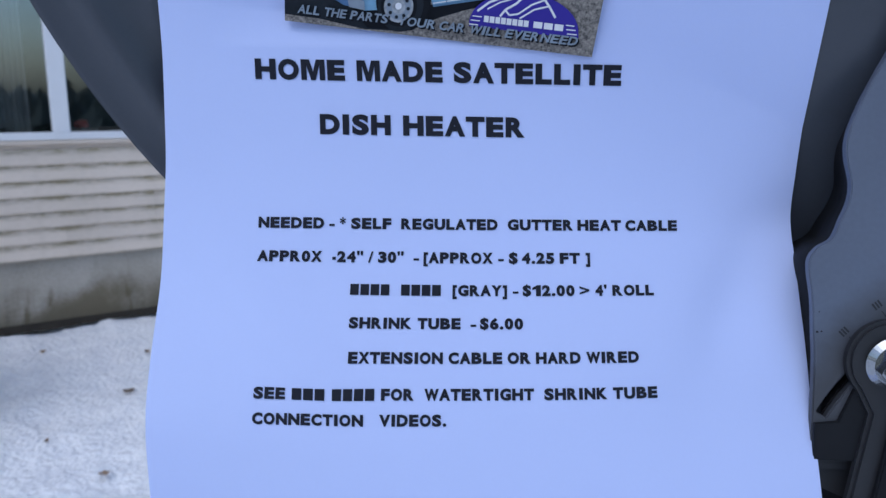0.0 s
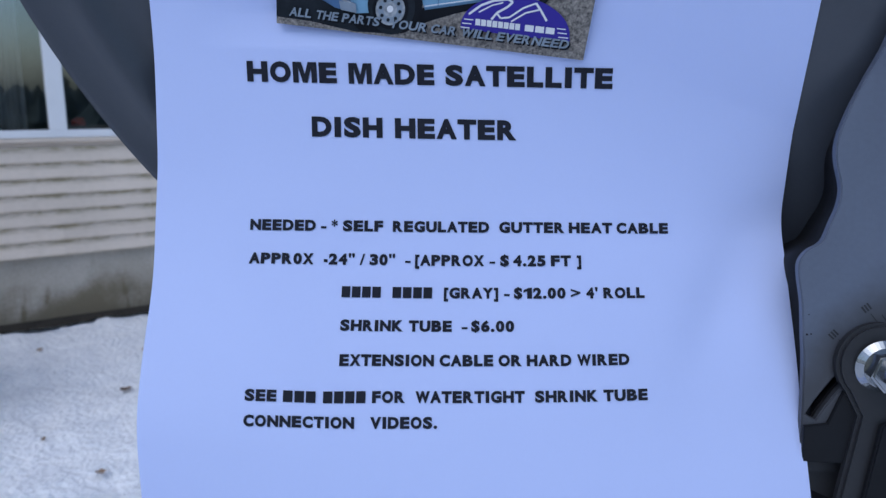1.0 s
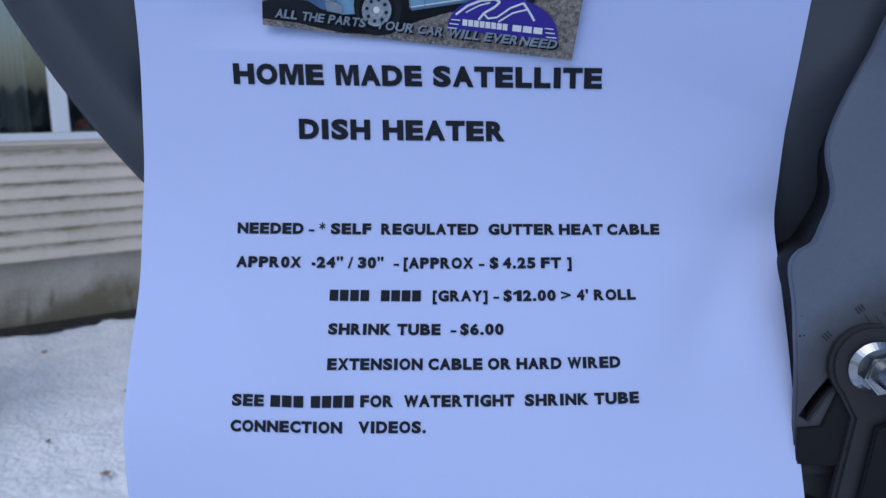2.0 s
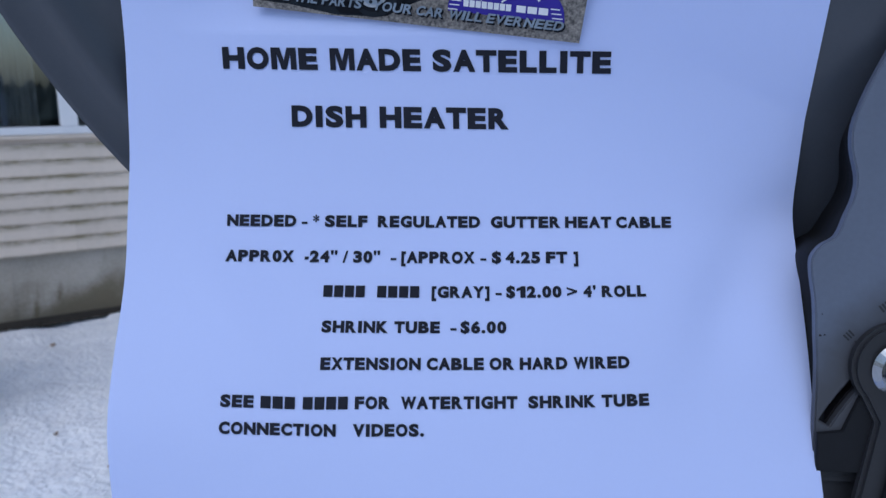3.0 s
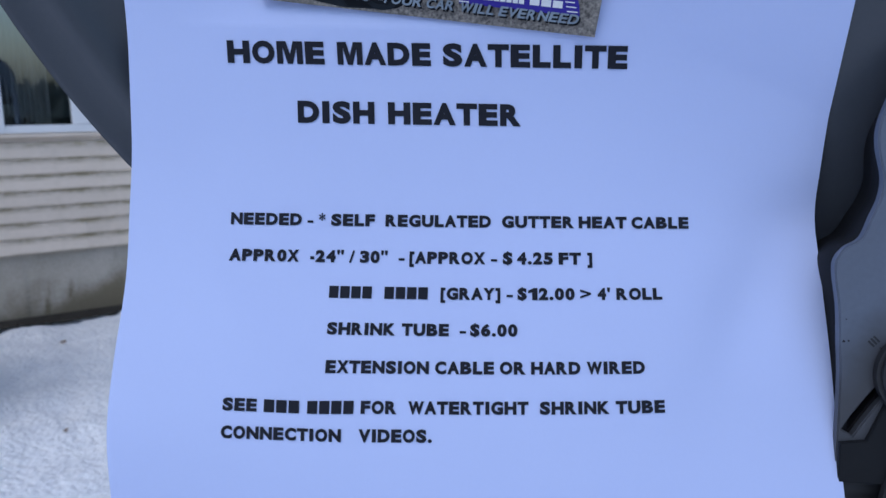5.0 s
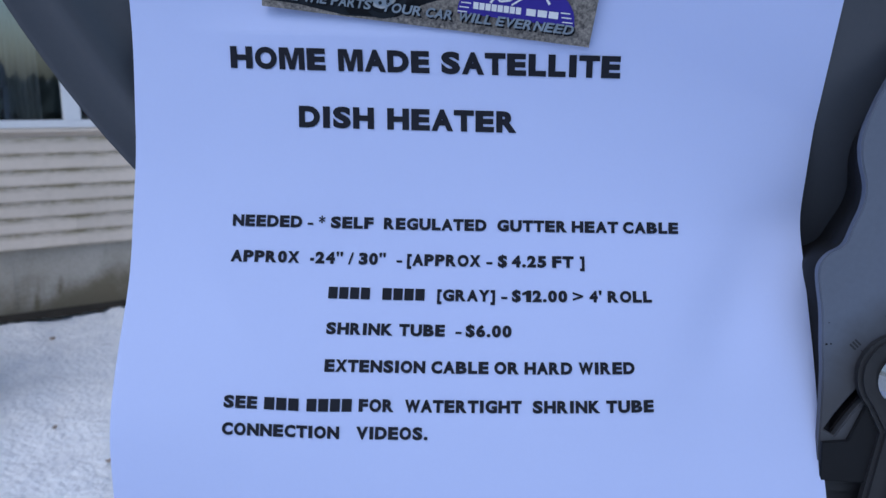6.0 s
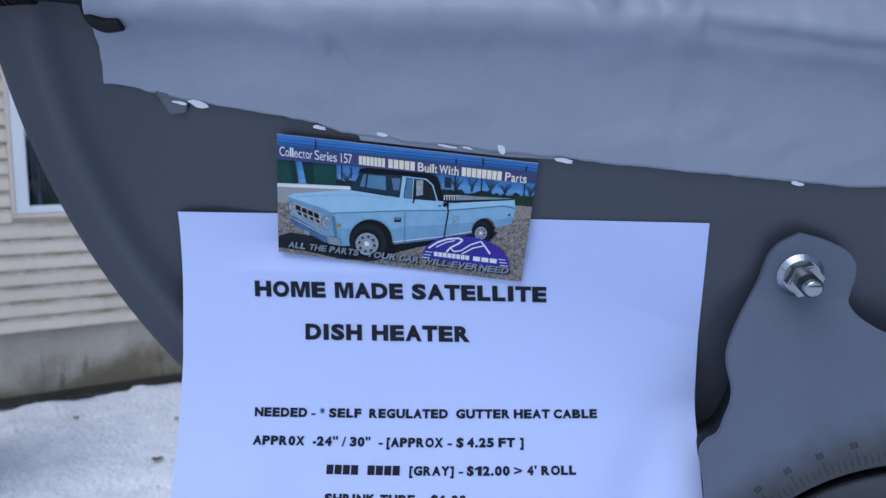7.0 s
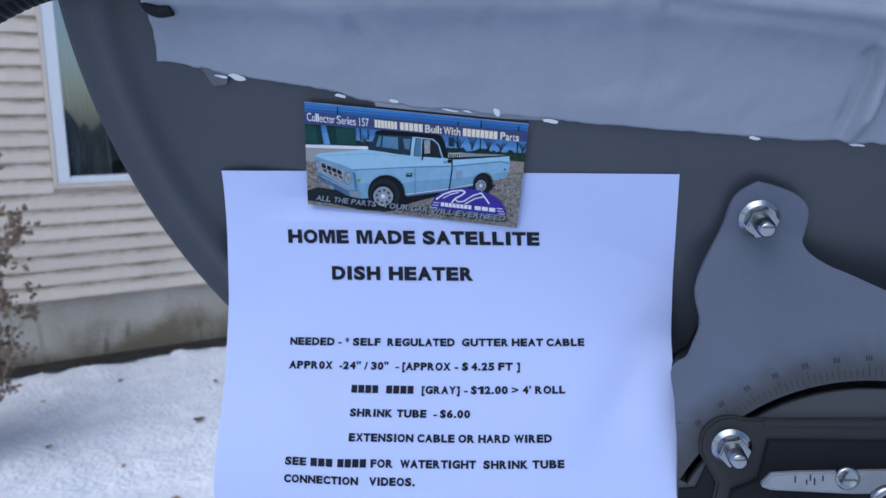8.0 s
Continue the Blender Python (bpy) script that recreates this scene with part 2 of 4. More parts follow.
def build_ground():
    bm = bmesh.new()
    ring = [0, 0.4, 0.8]
    while ring[-1] < 9:
        ring.append(ring[-1] + 0.09 if ring[-1] > 1.5 else ring[-1] + 0.3)
    ring += [12, 20, 40, 90, 250, 700, 2500]
    # finer only towards the yard between the dish and the house
    turns = [radians(a) for a in range(-180, 95, 12)] + [radians(95 + 0.75 * k) for k in range(94)] + [radians(170)]
    turns = sorted(set(turns))
    rows = []
    for r in ring[1:]:
        row = []
        for a in turns:
            x, y = r * math.cos(a), r * math.sin(a)
            z = 0.0
            if 1.5 < r < 12:
                z = 0.021 * min(1, (r - 1.5) / 0.8) * (noise.noise((x * 3.1, y * 3.1, 0)) + 0.9 * noise.noise((x * 9, y * 9, 2)) + 1.0 * noise.noise((x * 17, y * 17, 5)))
            row.append(bm.verts.new((x, y, z)))
        rows.append(row)
    mid = bm.verts.new((0, 0, 0))
    n = len(turns)
    for k in range(n):
        bm.faces.new((mid, rows[0][k], rows[0][(k + 1) % n]))
    for a, b in zip(rows, rows[1:]):
        for k in range(n):
            bm.faces.new((a[k], b[k], b[(k + 1) % n], a[(k + 1) % n]))
    bmesh.ops.recalc_face_normals(bm, faces=bm.faces[:])
    g = part("ground", bm, SNOW, smooth=True)
    tagged(g, "trodden thin snow over the yard beside the house", "ground", kind="structure")
    # bare strip of soil along the foundation, with an uneven snow line
    bm = bmesh.new()
    a, b = [], []
    for i in range(601):
        x = -3 + i * 0.015
        ragged = 0.050 * noise.noise((x * 2.3, 1, 0)) + 0.040 * noise.noise((x * 9, 3, 0)) + 0.026 * noise.noise((x * 31, 5, 0)) + 0.016 * noise.noise((x * 80, 6, 0))
        a.append(bm.verts.new((x, 0.02, 0.040)))
        b.append(bm.verts.new((x, -0.085 - ragged, 0.016)))
    for i in range(600):
        bm.faces.new((a[i], b[i], b[i + 1], a[i + 1]))
    bmesh.ops.recalc_face_normals(bm, faces=bm.faces[:])
    s = part("soil_strip", bm, SOIL)
    s.matrix_basis = WALL
    tagged(s, "dark bare soil strip at the foot of the foundation", "soil", kind="structure")


build_ground()


# ---- house ----
WIN_L, WIN_R, WIN_B, WIN_T = -0.05, 0.95, 1.24, 2.62


def build_house():
    house = thing("house", WALL, "house with beige vinyl siding over a stained concrete foundation", "house")
    bm = bmesh.new()
    box(bm, -3.2, 7, 0.012, 0.16, 0.47, WIN_B)
    box(bm, -3.2, 7, 0.012, 0.16, WIN_T, 5.2)
    box(bm, -3.2, WIN_L, 0.012, 0.16, WIN_B, WIN_T)
    box(bm, WIN_R, 7, 0.012, 0.16, WIN_B, WIN_T)
    part("wall", bm, SIDING, house)
    bm = bmesh.new()
    box(bm, -3.2, -3.04, 0.16, 6.0, 0.0, 5.2)
    box(bm, 6.84, 7.0, 0.16, 6.0, 0.0, 5.2)
    box(bm, -3.2, 7.0, 6.0, 6.16, 0.0, 5.2)
    part("side_wall", bm, SIDING, house)
    bm = bmesh.new()
    box(bm, -3.5, 7.3, -0.35, 6.5, 5.2, 5.34)
    part("roof", bm, ROOM, house)
    bm = bmesh.new()
    box(bm, -3.2, 7, 0.03, 0.25, -0.25, 0.468, 0.006)
    part("foundation", bm, FOOTING, house, "poured concrete foundation with brown damp stains")
    for x in (0.02, 0.78, 2.3):
        bm = bmesh.new()
        box(bm, x, x + 0.012, 0.0255, 0.0305, 0.02, 0.455)
        part("form_seam", bm, FOOTING, house)
    # clapboards: each course leans out to a drip edge
    course = 0.1005
    k = 0
    meshes = {}
    while 0.462 + k * course < 2.9:
        z = 0.462 + k * course
        spans = [(-3.2, 7.0)]
        if z + course > WIN_B - 0.02 and z < WIN_T:
            spans = [(-3.2, WIN_L - 0.028), (WIN_R + 0.028, 7.0)]
        cuts = []
        for s0, s1 in spans:
            joint = -0.62 + 1.9 * ((k * 0.37) % 1) if s0 < -3 else s1 + 1
            if s1 > 5 and len(spans) == 1:
                joint = (0.42, 0.98, -0.7, 1.9)[k // 2 % 4]
            cuts += [(s0, joint), (joint + 0.001, s1)] if s0 + 0.1 < joint < s1 - 0.1 else [(s0, s1)]
        top = min(course, WIN_B - 0.022 - z) if (len(spans) == 1 and z < WIN_B < z + course) else course
        for s0, s1 in cuts:
            key = (round(s0, 3), round(s1, 3), round(top, 3))
            if key not in meshes:
                bm = bmesh.new()
                n = max(2, int((s1 - s0) / 0.12))
                rows = []
                for i in range(n + 1):
                    x = s0 + (s1 - s0) * i / n
                    w = 0.0004 * noise.noise((x * 2.2, 4, 1))
                    rows.append([bm.verts.new(c) for c in ((x, 0.012, 0.0), (x, -0.010 + w, 0.0), (x, -0.013 + w, 0.004), (x, -0.012 + w, 0.012), (x, 0.002 + w * 0.5, top - 0.001), (x, 0.012, top - 0.001))])
                for a, b in zip(rows, rows[1:]):
                    for j in range(6):
                        bm.faces.new((a[j], b[j], b[(j + 1) % 6], a[(j + 1) % 6]))
                bm.faces.new(rows[0])
                bm.faces.new(rows[-1][::-1])
                bmesh.ops.recalc_face_normals(bm, faces=bm.faces[:])
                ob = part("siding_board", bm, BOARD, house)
                meshes[key] = ob.data
            else:
                ob = new("siding_board", meshes[key])
                ob.parent = house
            ob.location.z = z
        k += 1
    # twin window in a white frame
    win = part("window", box(bmesh.new(), WIN_L - 0.026, WIN_L, -0.022, 0.05, WIN_B - 0.02, WIN_T, 0.002), SIDING, house, "white vinyl twin window with reflecting panes")
    for name, a in (("trim", (WIN_R, WIN_R + 0.026, -0.022, 0.05, WIN_B - 0.02, WIN_T)),
                    ("sill", (WIN_L - 0.026, WIN_R + 0.026, -0.03, 0.05, WIN_B - 0.042, WIN_B - 0.0205))):
        part(name, box(bmesh.new(), *a, 0.002), SIDING, win)
    for name, a in (("window_frame", (WIN_L, WIN_L + 0.075, -0.018, 0.07, WIN_B - 0.018, WIN_T)), ("window_frame", (WIN_R - 0.075, WIN_R, -0.018, 0.07, WIN_B - 0.018, WIN_T)),
                    ("window_frame", (WIN_L + 0.0755, WIN_R - 0.0755, -0.016, 0.07, WIN_B - 0.018, WIN_B + 0.03)),
                    ("window_frame", (WIN_L + 0.0755, WIN_R - 0.0755, -0.016, 0.07, WIN_T - 0.05, WIN_T)),
                    ("mullion", (0.40, 0.50, -0.014, 0.07, WIN_B + 0.0305, WIN_T - 0.0505))):
        part(name, box(bmesh.new(), *a, 0.004), VINYL, win)
    for x0, x1 in ((WIN_L + 0.076, 0.399), (0.501, WIN_R - 0.076)):
        p = part("pane", box(bmesh.new(), x0, x1, 0.03, 0.036, WIN_B + 0.031, WIN_T - 0.051), GLASS, win)
        p.visible_shadow = False
    return house


build_house()


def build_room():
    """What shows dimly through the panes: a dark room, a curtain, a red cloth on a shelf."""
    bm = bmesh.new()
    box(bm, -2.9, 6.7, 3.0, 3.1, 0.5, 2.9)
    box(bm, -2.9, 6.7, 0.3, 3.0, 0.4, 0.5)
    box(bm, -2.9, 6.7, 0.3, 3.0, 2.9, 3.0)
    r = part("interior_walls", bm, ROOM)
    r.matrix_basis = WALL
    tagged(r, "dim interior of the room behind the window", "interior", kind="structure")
    bm = bmesh.new()
    rows = []
    for i in range(61):
        x = 0.0 + 0.29 * i / 60
        y = 0.13 + 0.018 * math.sin(i * 0.95) + 0.006 * math.sin(i * 2.3)
        rows.append((bm.verts.new((x, y, 0.55)), bm.verts.new((x, y, 2.7))))
    for a, b in zip(rows, rows[1:]):
        bm.faces.new((a[0], b[0], b[1], a[1]))
    bmesh.ops.solidify(bm, geom=bm.faces[:], thickness=0.003)
    c = part("curtain", bm, CURTAIN, smooth=True)
    c.matrix_basis = WALL
    tagged(c, "pale grey-green curtain hanging behind the window", "curtain")
    bm = bmesh.new()
    box(bm, 0.45, 1.2, 0.3, 0.55, 0.5, 1.28, 0.01)
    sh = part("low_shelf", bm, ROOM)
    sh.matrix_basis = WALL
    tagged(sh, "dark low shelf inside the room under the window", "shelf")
    bm = bmesh.new()
    bmesh.ops.create_icosphere(bm, subdivisions=3, radius=0.05)
    for v in bm.verts:
        v.co *= 1 + 0.3 * noise.noise(v.co * 30)
        v.co.z = max(v.co.z * 0.7, -0.02) + 0.02
    rd = part("red_bundle", bm, RED, smooth=True)
    rd.matrix_basis = WALL @ pose(0.62, 0.38, 1.28)
    tagged(rd, "small crumpled red cloth on the shelf indoors", "cloth")


build_room()


# ---- satellite dish ----
LEAN_BACK = 18.26                                         # degrees by which the back of the dish overhangs
FACE = pose(0, 0, 1.556, 90 + LEAN_BACK, 0, 0)            # x across, y up the back of the dish, z out of it
HUB, RIM = (0.0952, 0.0726), 0.2548


def shell(r):
    """Height of the back of the dish at a distance from its middle; the rolled rim stands out of it."""
    if r < 0.205:
        return 0.0025 - 0.004 * (r / 0.205) ** 2
    t = (r - 0.205) / (RIM - 0.205)
    return -0.0015 + 0.0165 * t ** 1.6 + 0.0044 * math.exp(-((t - 0.69) / 0.105) ** 2)


def on_dish(a, b):
    return shell(math.hypot(a - HUB[0], b - HUB[1]))


dish = thing("satellite_dish", FACE, "back of a grey painted metal satellite dish on its mount", "satellite dish")


def build_reflector():
    bm = bmesh.new()
    rs = [0.001] + [0.012 * k for k in range(1, 18)] + [0.207 + 0.0014 * k for k in range(34)] + [RIM]
    prof = [(r, shell(r)) for r in rs] + [(RIM + 0.0012, shell(RIM) - 0.002), (RIM + 0.0008, shell(RIM) - 0.012), (RIM - 0.001, shell(RIM) - 0.012)]
    prof += [(r - 0.002, shell(r) - 0.0022 - (0.0 if r < 0.24 else 0.003)) for r in reversed(rs[1:])]
    lathe(prof, 160, bm)
    for v in bm.verts:
        v.co.x += HUB[0]
        v.co.y += HUB[1]
    part("reflector", bm, DISH, dish, smooth=True)


build_reflector()

# mount plate, more upright than the dish
MOUNT = FACE.inverted() @ pose(0.1455, 0.0035, 1.529, 90 - 8, 0, 0)     # x, y from the upper bolt


def arc_points(r, a0, a1, n):
    return [(ARC[0] + r * math.cos(radians(a0 + (a1 - a0) * i / n)), ARC[1] + r * math.sin(radians(a0 + (a1 - a0) * i / n))) for i in range(n + 1)]


def mounted(ob, m=Matrix()):
    ob.matrix_basis = MOUNT @ m
    return ob


def lug_bend(y):
    """How far the bent lug stands out of the plane of the mount plate."""
    t = y + 0.006
    h = 0.49 * (t if t > 0.003 else (t + 0.003) ** 2 / 0.012 if t > -0.003 else 0.0)
    return Vector((-0.26 * h, 0.05 * h, h))


def build_mount():
    left = [(-0.0028, 0.0166), (-0.0095, 0.0131), (-0.0138, 0.0080), (-0.0170, -0.0010), (-0.0213, -0.0100), (-0.0256, -0.0195), (-0.0285, -0.0285), (-0.0286, -0.0355), (-0.0267, -0.0440), (-0.0272, -0.0500), (-0.0292, -0.0555), (-0.0317, -0.0618), (-0.0359, -0.0647), (-0.0384, -0.0683), (-0.0385, -0.0730), (-0.0370, -0.0820), (-0.0362, -0.0930), (-0.0354, -0.105), (-0.0352, -0.135)]
    right = [(0.155, -0.135), (0.155, -0.034), (0.0510, -0.0300), (0.0366, -0.0233), (0.0273, -0.0193), (0.0199, -0.0144), (0.0165, -0.0095), (0.0171, -0.0053), (0.0185, 0.0018), (0.0175, 0.0067), (0.0134, 0.0110), (0.0054, 0.0145)]
    soft_left = [tuple(p) for p in smooth_line(left, 5)]
    soft_right = [tuple(p) for p in smooth_line(right[2:] + left[:1], 5)][:-1]
    outline = soft_left + right[:2] + soft_right
    slot = arc_points(SLOT[1], 40, 150.8, 60) + arc_points(SLOT[0], 150.8, 40, 60)
    bm = plate(outline, 0.0028, (slot,), 0.0004)
    # its upper lug is bent over to lie along the dish
    for y in (-0.009, -0.006, -0.003):
        bmesh.ops.bisect_plane(bm, geom=bm.verts[:] + bm.edges[:] + bm.faces[:], plane_co=(0, y, 0), plane_no=(0, 1, 0))
    for v in bm.verts:
        v.co += lug_bend(v.co.y)
    mounted(part("mount_plate", bm, PLATE, dish, "blue-grey painted mount plate with a curved elevation slot and a bent lug", smooth=False))
    # bent edge that stands back to the dish, its deep shade put in as black
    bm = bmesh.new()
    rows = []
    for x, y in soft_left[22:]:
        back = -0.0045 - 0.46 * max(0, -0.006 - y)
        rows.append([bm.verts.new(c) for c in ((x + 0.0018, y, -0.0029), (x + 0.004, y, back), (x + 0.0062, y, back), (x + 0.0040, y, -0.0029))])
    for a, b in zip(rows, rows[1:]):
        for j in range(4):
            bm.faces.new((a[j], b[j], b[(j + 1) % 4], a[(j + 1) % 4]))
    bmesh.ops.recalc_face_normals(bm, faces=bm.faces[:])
    mounted(part("edge_flange", bm, BLACK, dish, "inner edge of the mount, coloured black for its deep shade", smooth=True))
    # added black plate: draws the shade in the gap behind the mount
    back = [(-0.012, -0.014), (-0.027, -0.030), (-0.044, -0.040), (-0.060, -0.056), (-0.066, -0.100), (-0.066, -0.150), (0.010, -0.150), (0.006, -0.020)]
    mounted(part("gap_shade_plate", plate([tuple(p) for p in smooth_line(back, 4, True)], 0.004), BLACK, dish, "added black plate on the dish for the shade behind the mount plate"), pose(0, 0, -0.0075, 26.26))
    # added plate, black to carry the shade low on the mount
    low = [(-0.0349, -0.1225), (-0.0275, -0.1215), (-0.0225, -0.1095), (-0.0150, -0.1010), (0.004, -0.1000), (0.004, -0.1345), (-0.0349, -0.1345)]
    mounted(part("low_shade_plate", plate(low, 0.0014, (), 0.0003), BLACK, dish, "added black plate for the shade below the slot"), pose(0, 0, 0.0016))
    # second plate behind the slot, with its own scale
    inner = arc_points(SLOT[0] - 0.0004, 20, 165, 50) + [(-0.02, -0.150), (0.13, -0.150)]
    mounted(part("scale_plate", plate([tuple(p) for p in inner], 0.003), ARM, dish, "dark inner plate with a faint scale"), pose(0, 0, -0.005))
    for i in range(56):
        a = 136 - i * 1.45
        bm = bmesh.new()
        box(bm, SLOT[1] + 0.0016, SLOT[1] + (0.0054 if i % 5 else 0.0076), -0.00014, 0.00014, -0.0002, 0.00012)
        mounted(part("tick", bm, MARK, dish), pose(ARC[0], ARC[1], 0, 0, 0, a))
        if i % 5 == 0:
            for off in (-0.55, 0.0, 0.55):
                bm = bmesh.new()
                box(bm, SLOT[1] + 0.0088, SLOT[1] + 0.0112, -0.0003, 0.0003, -0.0002, 0.00010)
                mounted(part("figure_bar", bm, MARK, dish), pose(ARC[0], ARC[1], 0, 0, 0, a + off))
        bm = bmesh.new()
        box(bm, SLOT[0] - 0.0095, SLOT[0] - (0.0055 if i % 5 else 0.0035), -0.00014, 0.00014, -0.0002, 0.00012)
        mounted(part("tick", bm, MARK, dish), pose(ARC[0], ARC[1], -0.0048, 0, 0, a))
    for x, y, w in ((-0.0350, -0.0924, 0.0008), (-0.0337, -0.0922, 0.0006), (-0.0347, -0.0858, 0.0004)):
        mounted(part("paint_chip", plate([(x - w / 2, y - w / 3), (x + w / 2, y - w / 4), (x + w / 3, y + w / 3), (x - w / 3, y + w / 2)], 0.0001), BLACK, dish), pose(0, 0, 0.0002))
    # arm that carries the lower bolt
    cx, cy, r = -0.0130, -0.1010, 0.0136
    end = [(cx + r * math.cos(radians(a)), cy + r * math.sin(radians(a))) for a in range(70, 230, 8)]
    arm = [(0.155, -0.0800), (0.012, -0.0875)] + end + [(-0.0190, -0.118), (-0.0270, -0.160), (0.155, -0.160)]
    mounted(part("arm", plate(arm, 0.0035, (), 0.0012), ARM, dish, "dark grey painted pressed steel arm"), pose(0, 0, 0.0042))
    bm = bmesh.new()
    box(bm, -0.004, 0.155, -0.0915, -0.0880, 0.0015, 0.0050, 0.0006)
    mounted(part("arm_lip", bm, ARM, dish), pose(0, 0, 0, 0, 0, 2.6))
    # recessed channel of the arm, its shade put in as black colour
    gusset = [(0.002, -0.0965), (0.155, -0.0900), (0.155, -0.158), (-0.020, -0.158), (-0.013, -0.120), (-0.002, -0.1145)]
    mounted(part("channel", plate(gusset, 0.002, (), 0.0006), BLACK, dish, "channel of the arm, coloured black for its shade"), pose(0, 0, 0.0068))
    blade = [(-0.0028, -0.1130), (0.0013, -0.1084), (0.012, -0.1072), (0.155, -0.0960), (0.155, -0.106), (0.034, -0.1152), (0.0009, -0.1156), (-0.0024, -0.1146)]
    mounted(part("adjuster_plate", plate(blade, 0.003, (), 0.0008), PALE, dish, "bare galvanised adjuster plate"), pose(0, 0, 0.0165))
    mounted(part("rivet", lathe([(0.0001, 0.0004), (0.0030, 0.0004), (0.0036, 0.0009), (0.0044, 0.0008), (0.0050, 0), (0.0050, -0.002)][::-1], 28), ZINC, dish, smooth=True), pose(0.0313, -0.1085, 0.0166))
    for x, y, h in ((0.0105, -0.1100, 0.0030), (0.0150, -0.1110, 0.0022), (0.0165, -0.1090, 0.0026), (0.0182, -0.1105, 0.0030), (0.0215, -0.1090, 0.0024)):
        bm = bmesh.new()
        box(bm, x - 0.0003, x + 0.0003, y - h / 2, y + h / 2, 0.0164, 0.01665)
        mounted(part("stamp_bar", bm, MARK, dish))
    for pts, rad in ((((0.040, -0.114, 0.02), (0.050, -0.107, 0.024), (0.080, -0.099, 0.022), (0.12, -0.095, 0.018)), 0.0018), (((0.036, -0.14, 0.022), (0.038, -0.118, 0.025), (0.043, -0.109, 0.026), (0.07, -0.108, 0.024)), 0.0020)):
        line = smooth_line(pts, 8)
        mounted(part("spring_rod", tube(line, [rad] * len(line)), ZINC, dish, smooth=True))
    strap = [(-0.0035, -0.1325), (-0.0008, -0.1322), (0.0018, -0.1452), (-0.0006, -0.1485)]
    mounted(part("strap", plate(strap, 0.002, (), 0.0003), DARK, dish), pose(0, 0, 0.0095))
    bm = bmesh.new()
    box(bm, 0.006, 0.03, -0.160, -0.136, 0.006, 0.022, 0.003)
    mounted(part("clamp_block", bm, BLACK, dish))

    def bolt(x, y, z, tilt):
        m = pose(x, y, z, tilt, 0, 0)
        b = mounted(part("flange_bolt", lathe([(0.0084, 0.0), (0.0087, 0.0004), (0.0087, 0.0010), (0.0083, 0.0014), (0.0072, 0.0024), (0.0068, 0.0028)], 40), ZINC, dish, "bright zinc-plated flange nut and bolt end"), m)
        hexa = [(0.0068 * math.cos(radians(60 * k + 12)), 0.0068 * math.sin(radians(60 * k + 12))) for k in range(6)]
        bm = plate(hexa, 0.0064, (), 0.0007)
        for v in bm.verts:
            v.co.z += 0.0080
        part("nut", bm, ZINC, b)
        prof = [(0.0039, 0.006)]
        for k in range(9):
            prof += [(0.0039, 0.0068 + k * 0.00085), (0.0034, 0.0068 + k * 0.00085 + 0.0004)]
        prof += [(0.0034, 0.0152), (0.0026, 0.0160)]
        part("threaded_end", lathe(prof, 28), ZINC, b, smooth=True)

    bolt(-0.0032, 0.0012, 0.0036, 20)
    bolt(cx, cy, 0.0042, 8)
    bolt(-0.0045, -0.1572, 0.0060, 8)
    mounted(part("base_bracket", plate([(-0.062, -0.118), (0.155, -0.118), (0.155, -0.235), (-0.062, -0.235)], 0.004, (), 0.0008), BLACK, dish, "black base bracket behind the mount plate"), pose(0, 0, -0.013))
    # unseen web, added to keep light from below out of the cavity
    bm = bmesh.new()
    box(bm, -0.040, 0.155, -0.139, -0.1355, -0.060, -0.003)
    mounted(part("light_stop_web", bm, ARM, dish))
    # mast and foot, under the plate
    bm = tube([FACE.inverted() @ Vector((0.24, 0.06, z)) for z in (-0.02, 0.6, 1.43)], [0.026] * 3, 28)
    part("mast", bm, DARK, dish, smooth=True)
    bm = bmesh.new()
    box(bm, 0.06, 0.15, -0.134, -0.05, -0.045, -0.009, 0.004)
    mounted(part("mast_clamp", bm, DARK, dish))


build_mount()


# ---- tape over the heat cable ----
def segments(*pts):
    """The stretches between the points of a fold, each with its left and right limits and those of the whole."""
    xs = [p[0] for p in pts]
    return [((p, q), None, min(xs), max(xs)) for p, q in zip(pts, pts[1:])]


def near(a, b, parts):
    """Distance of (a, b) from a fold."""
    best = 1.0
    for (p, q), _, _, _ in parts:
        dx, dy = q[0] - p[0], q[1] - p[1]
        t = min(1, max(0, ((a - p[0]) * dx + (b - p[1]) * dy) / (dx * dx + dy * dy)))
        best = min(best, math.hypot(a - p[0] - t * dx, b - p[1] - t * dy))
    return best


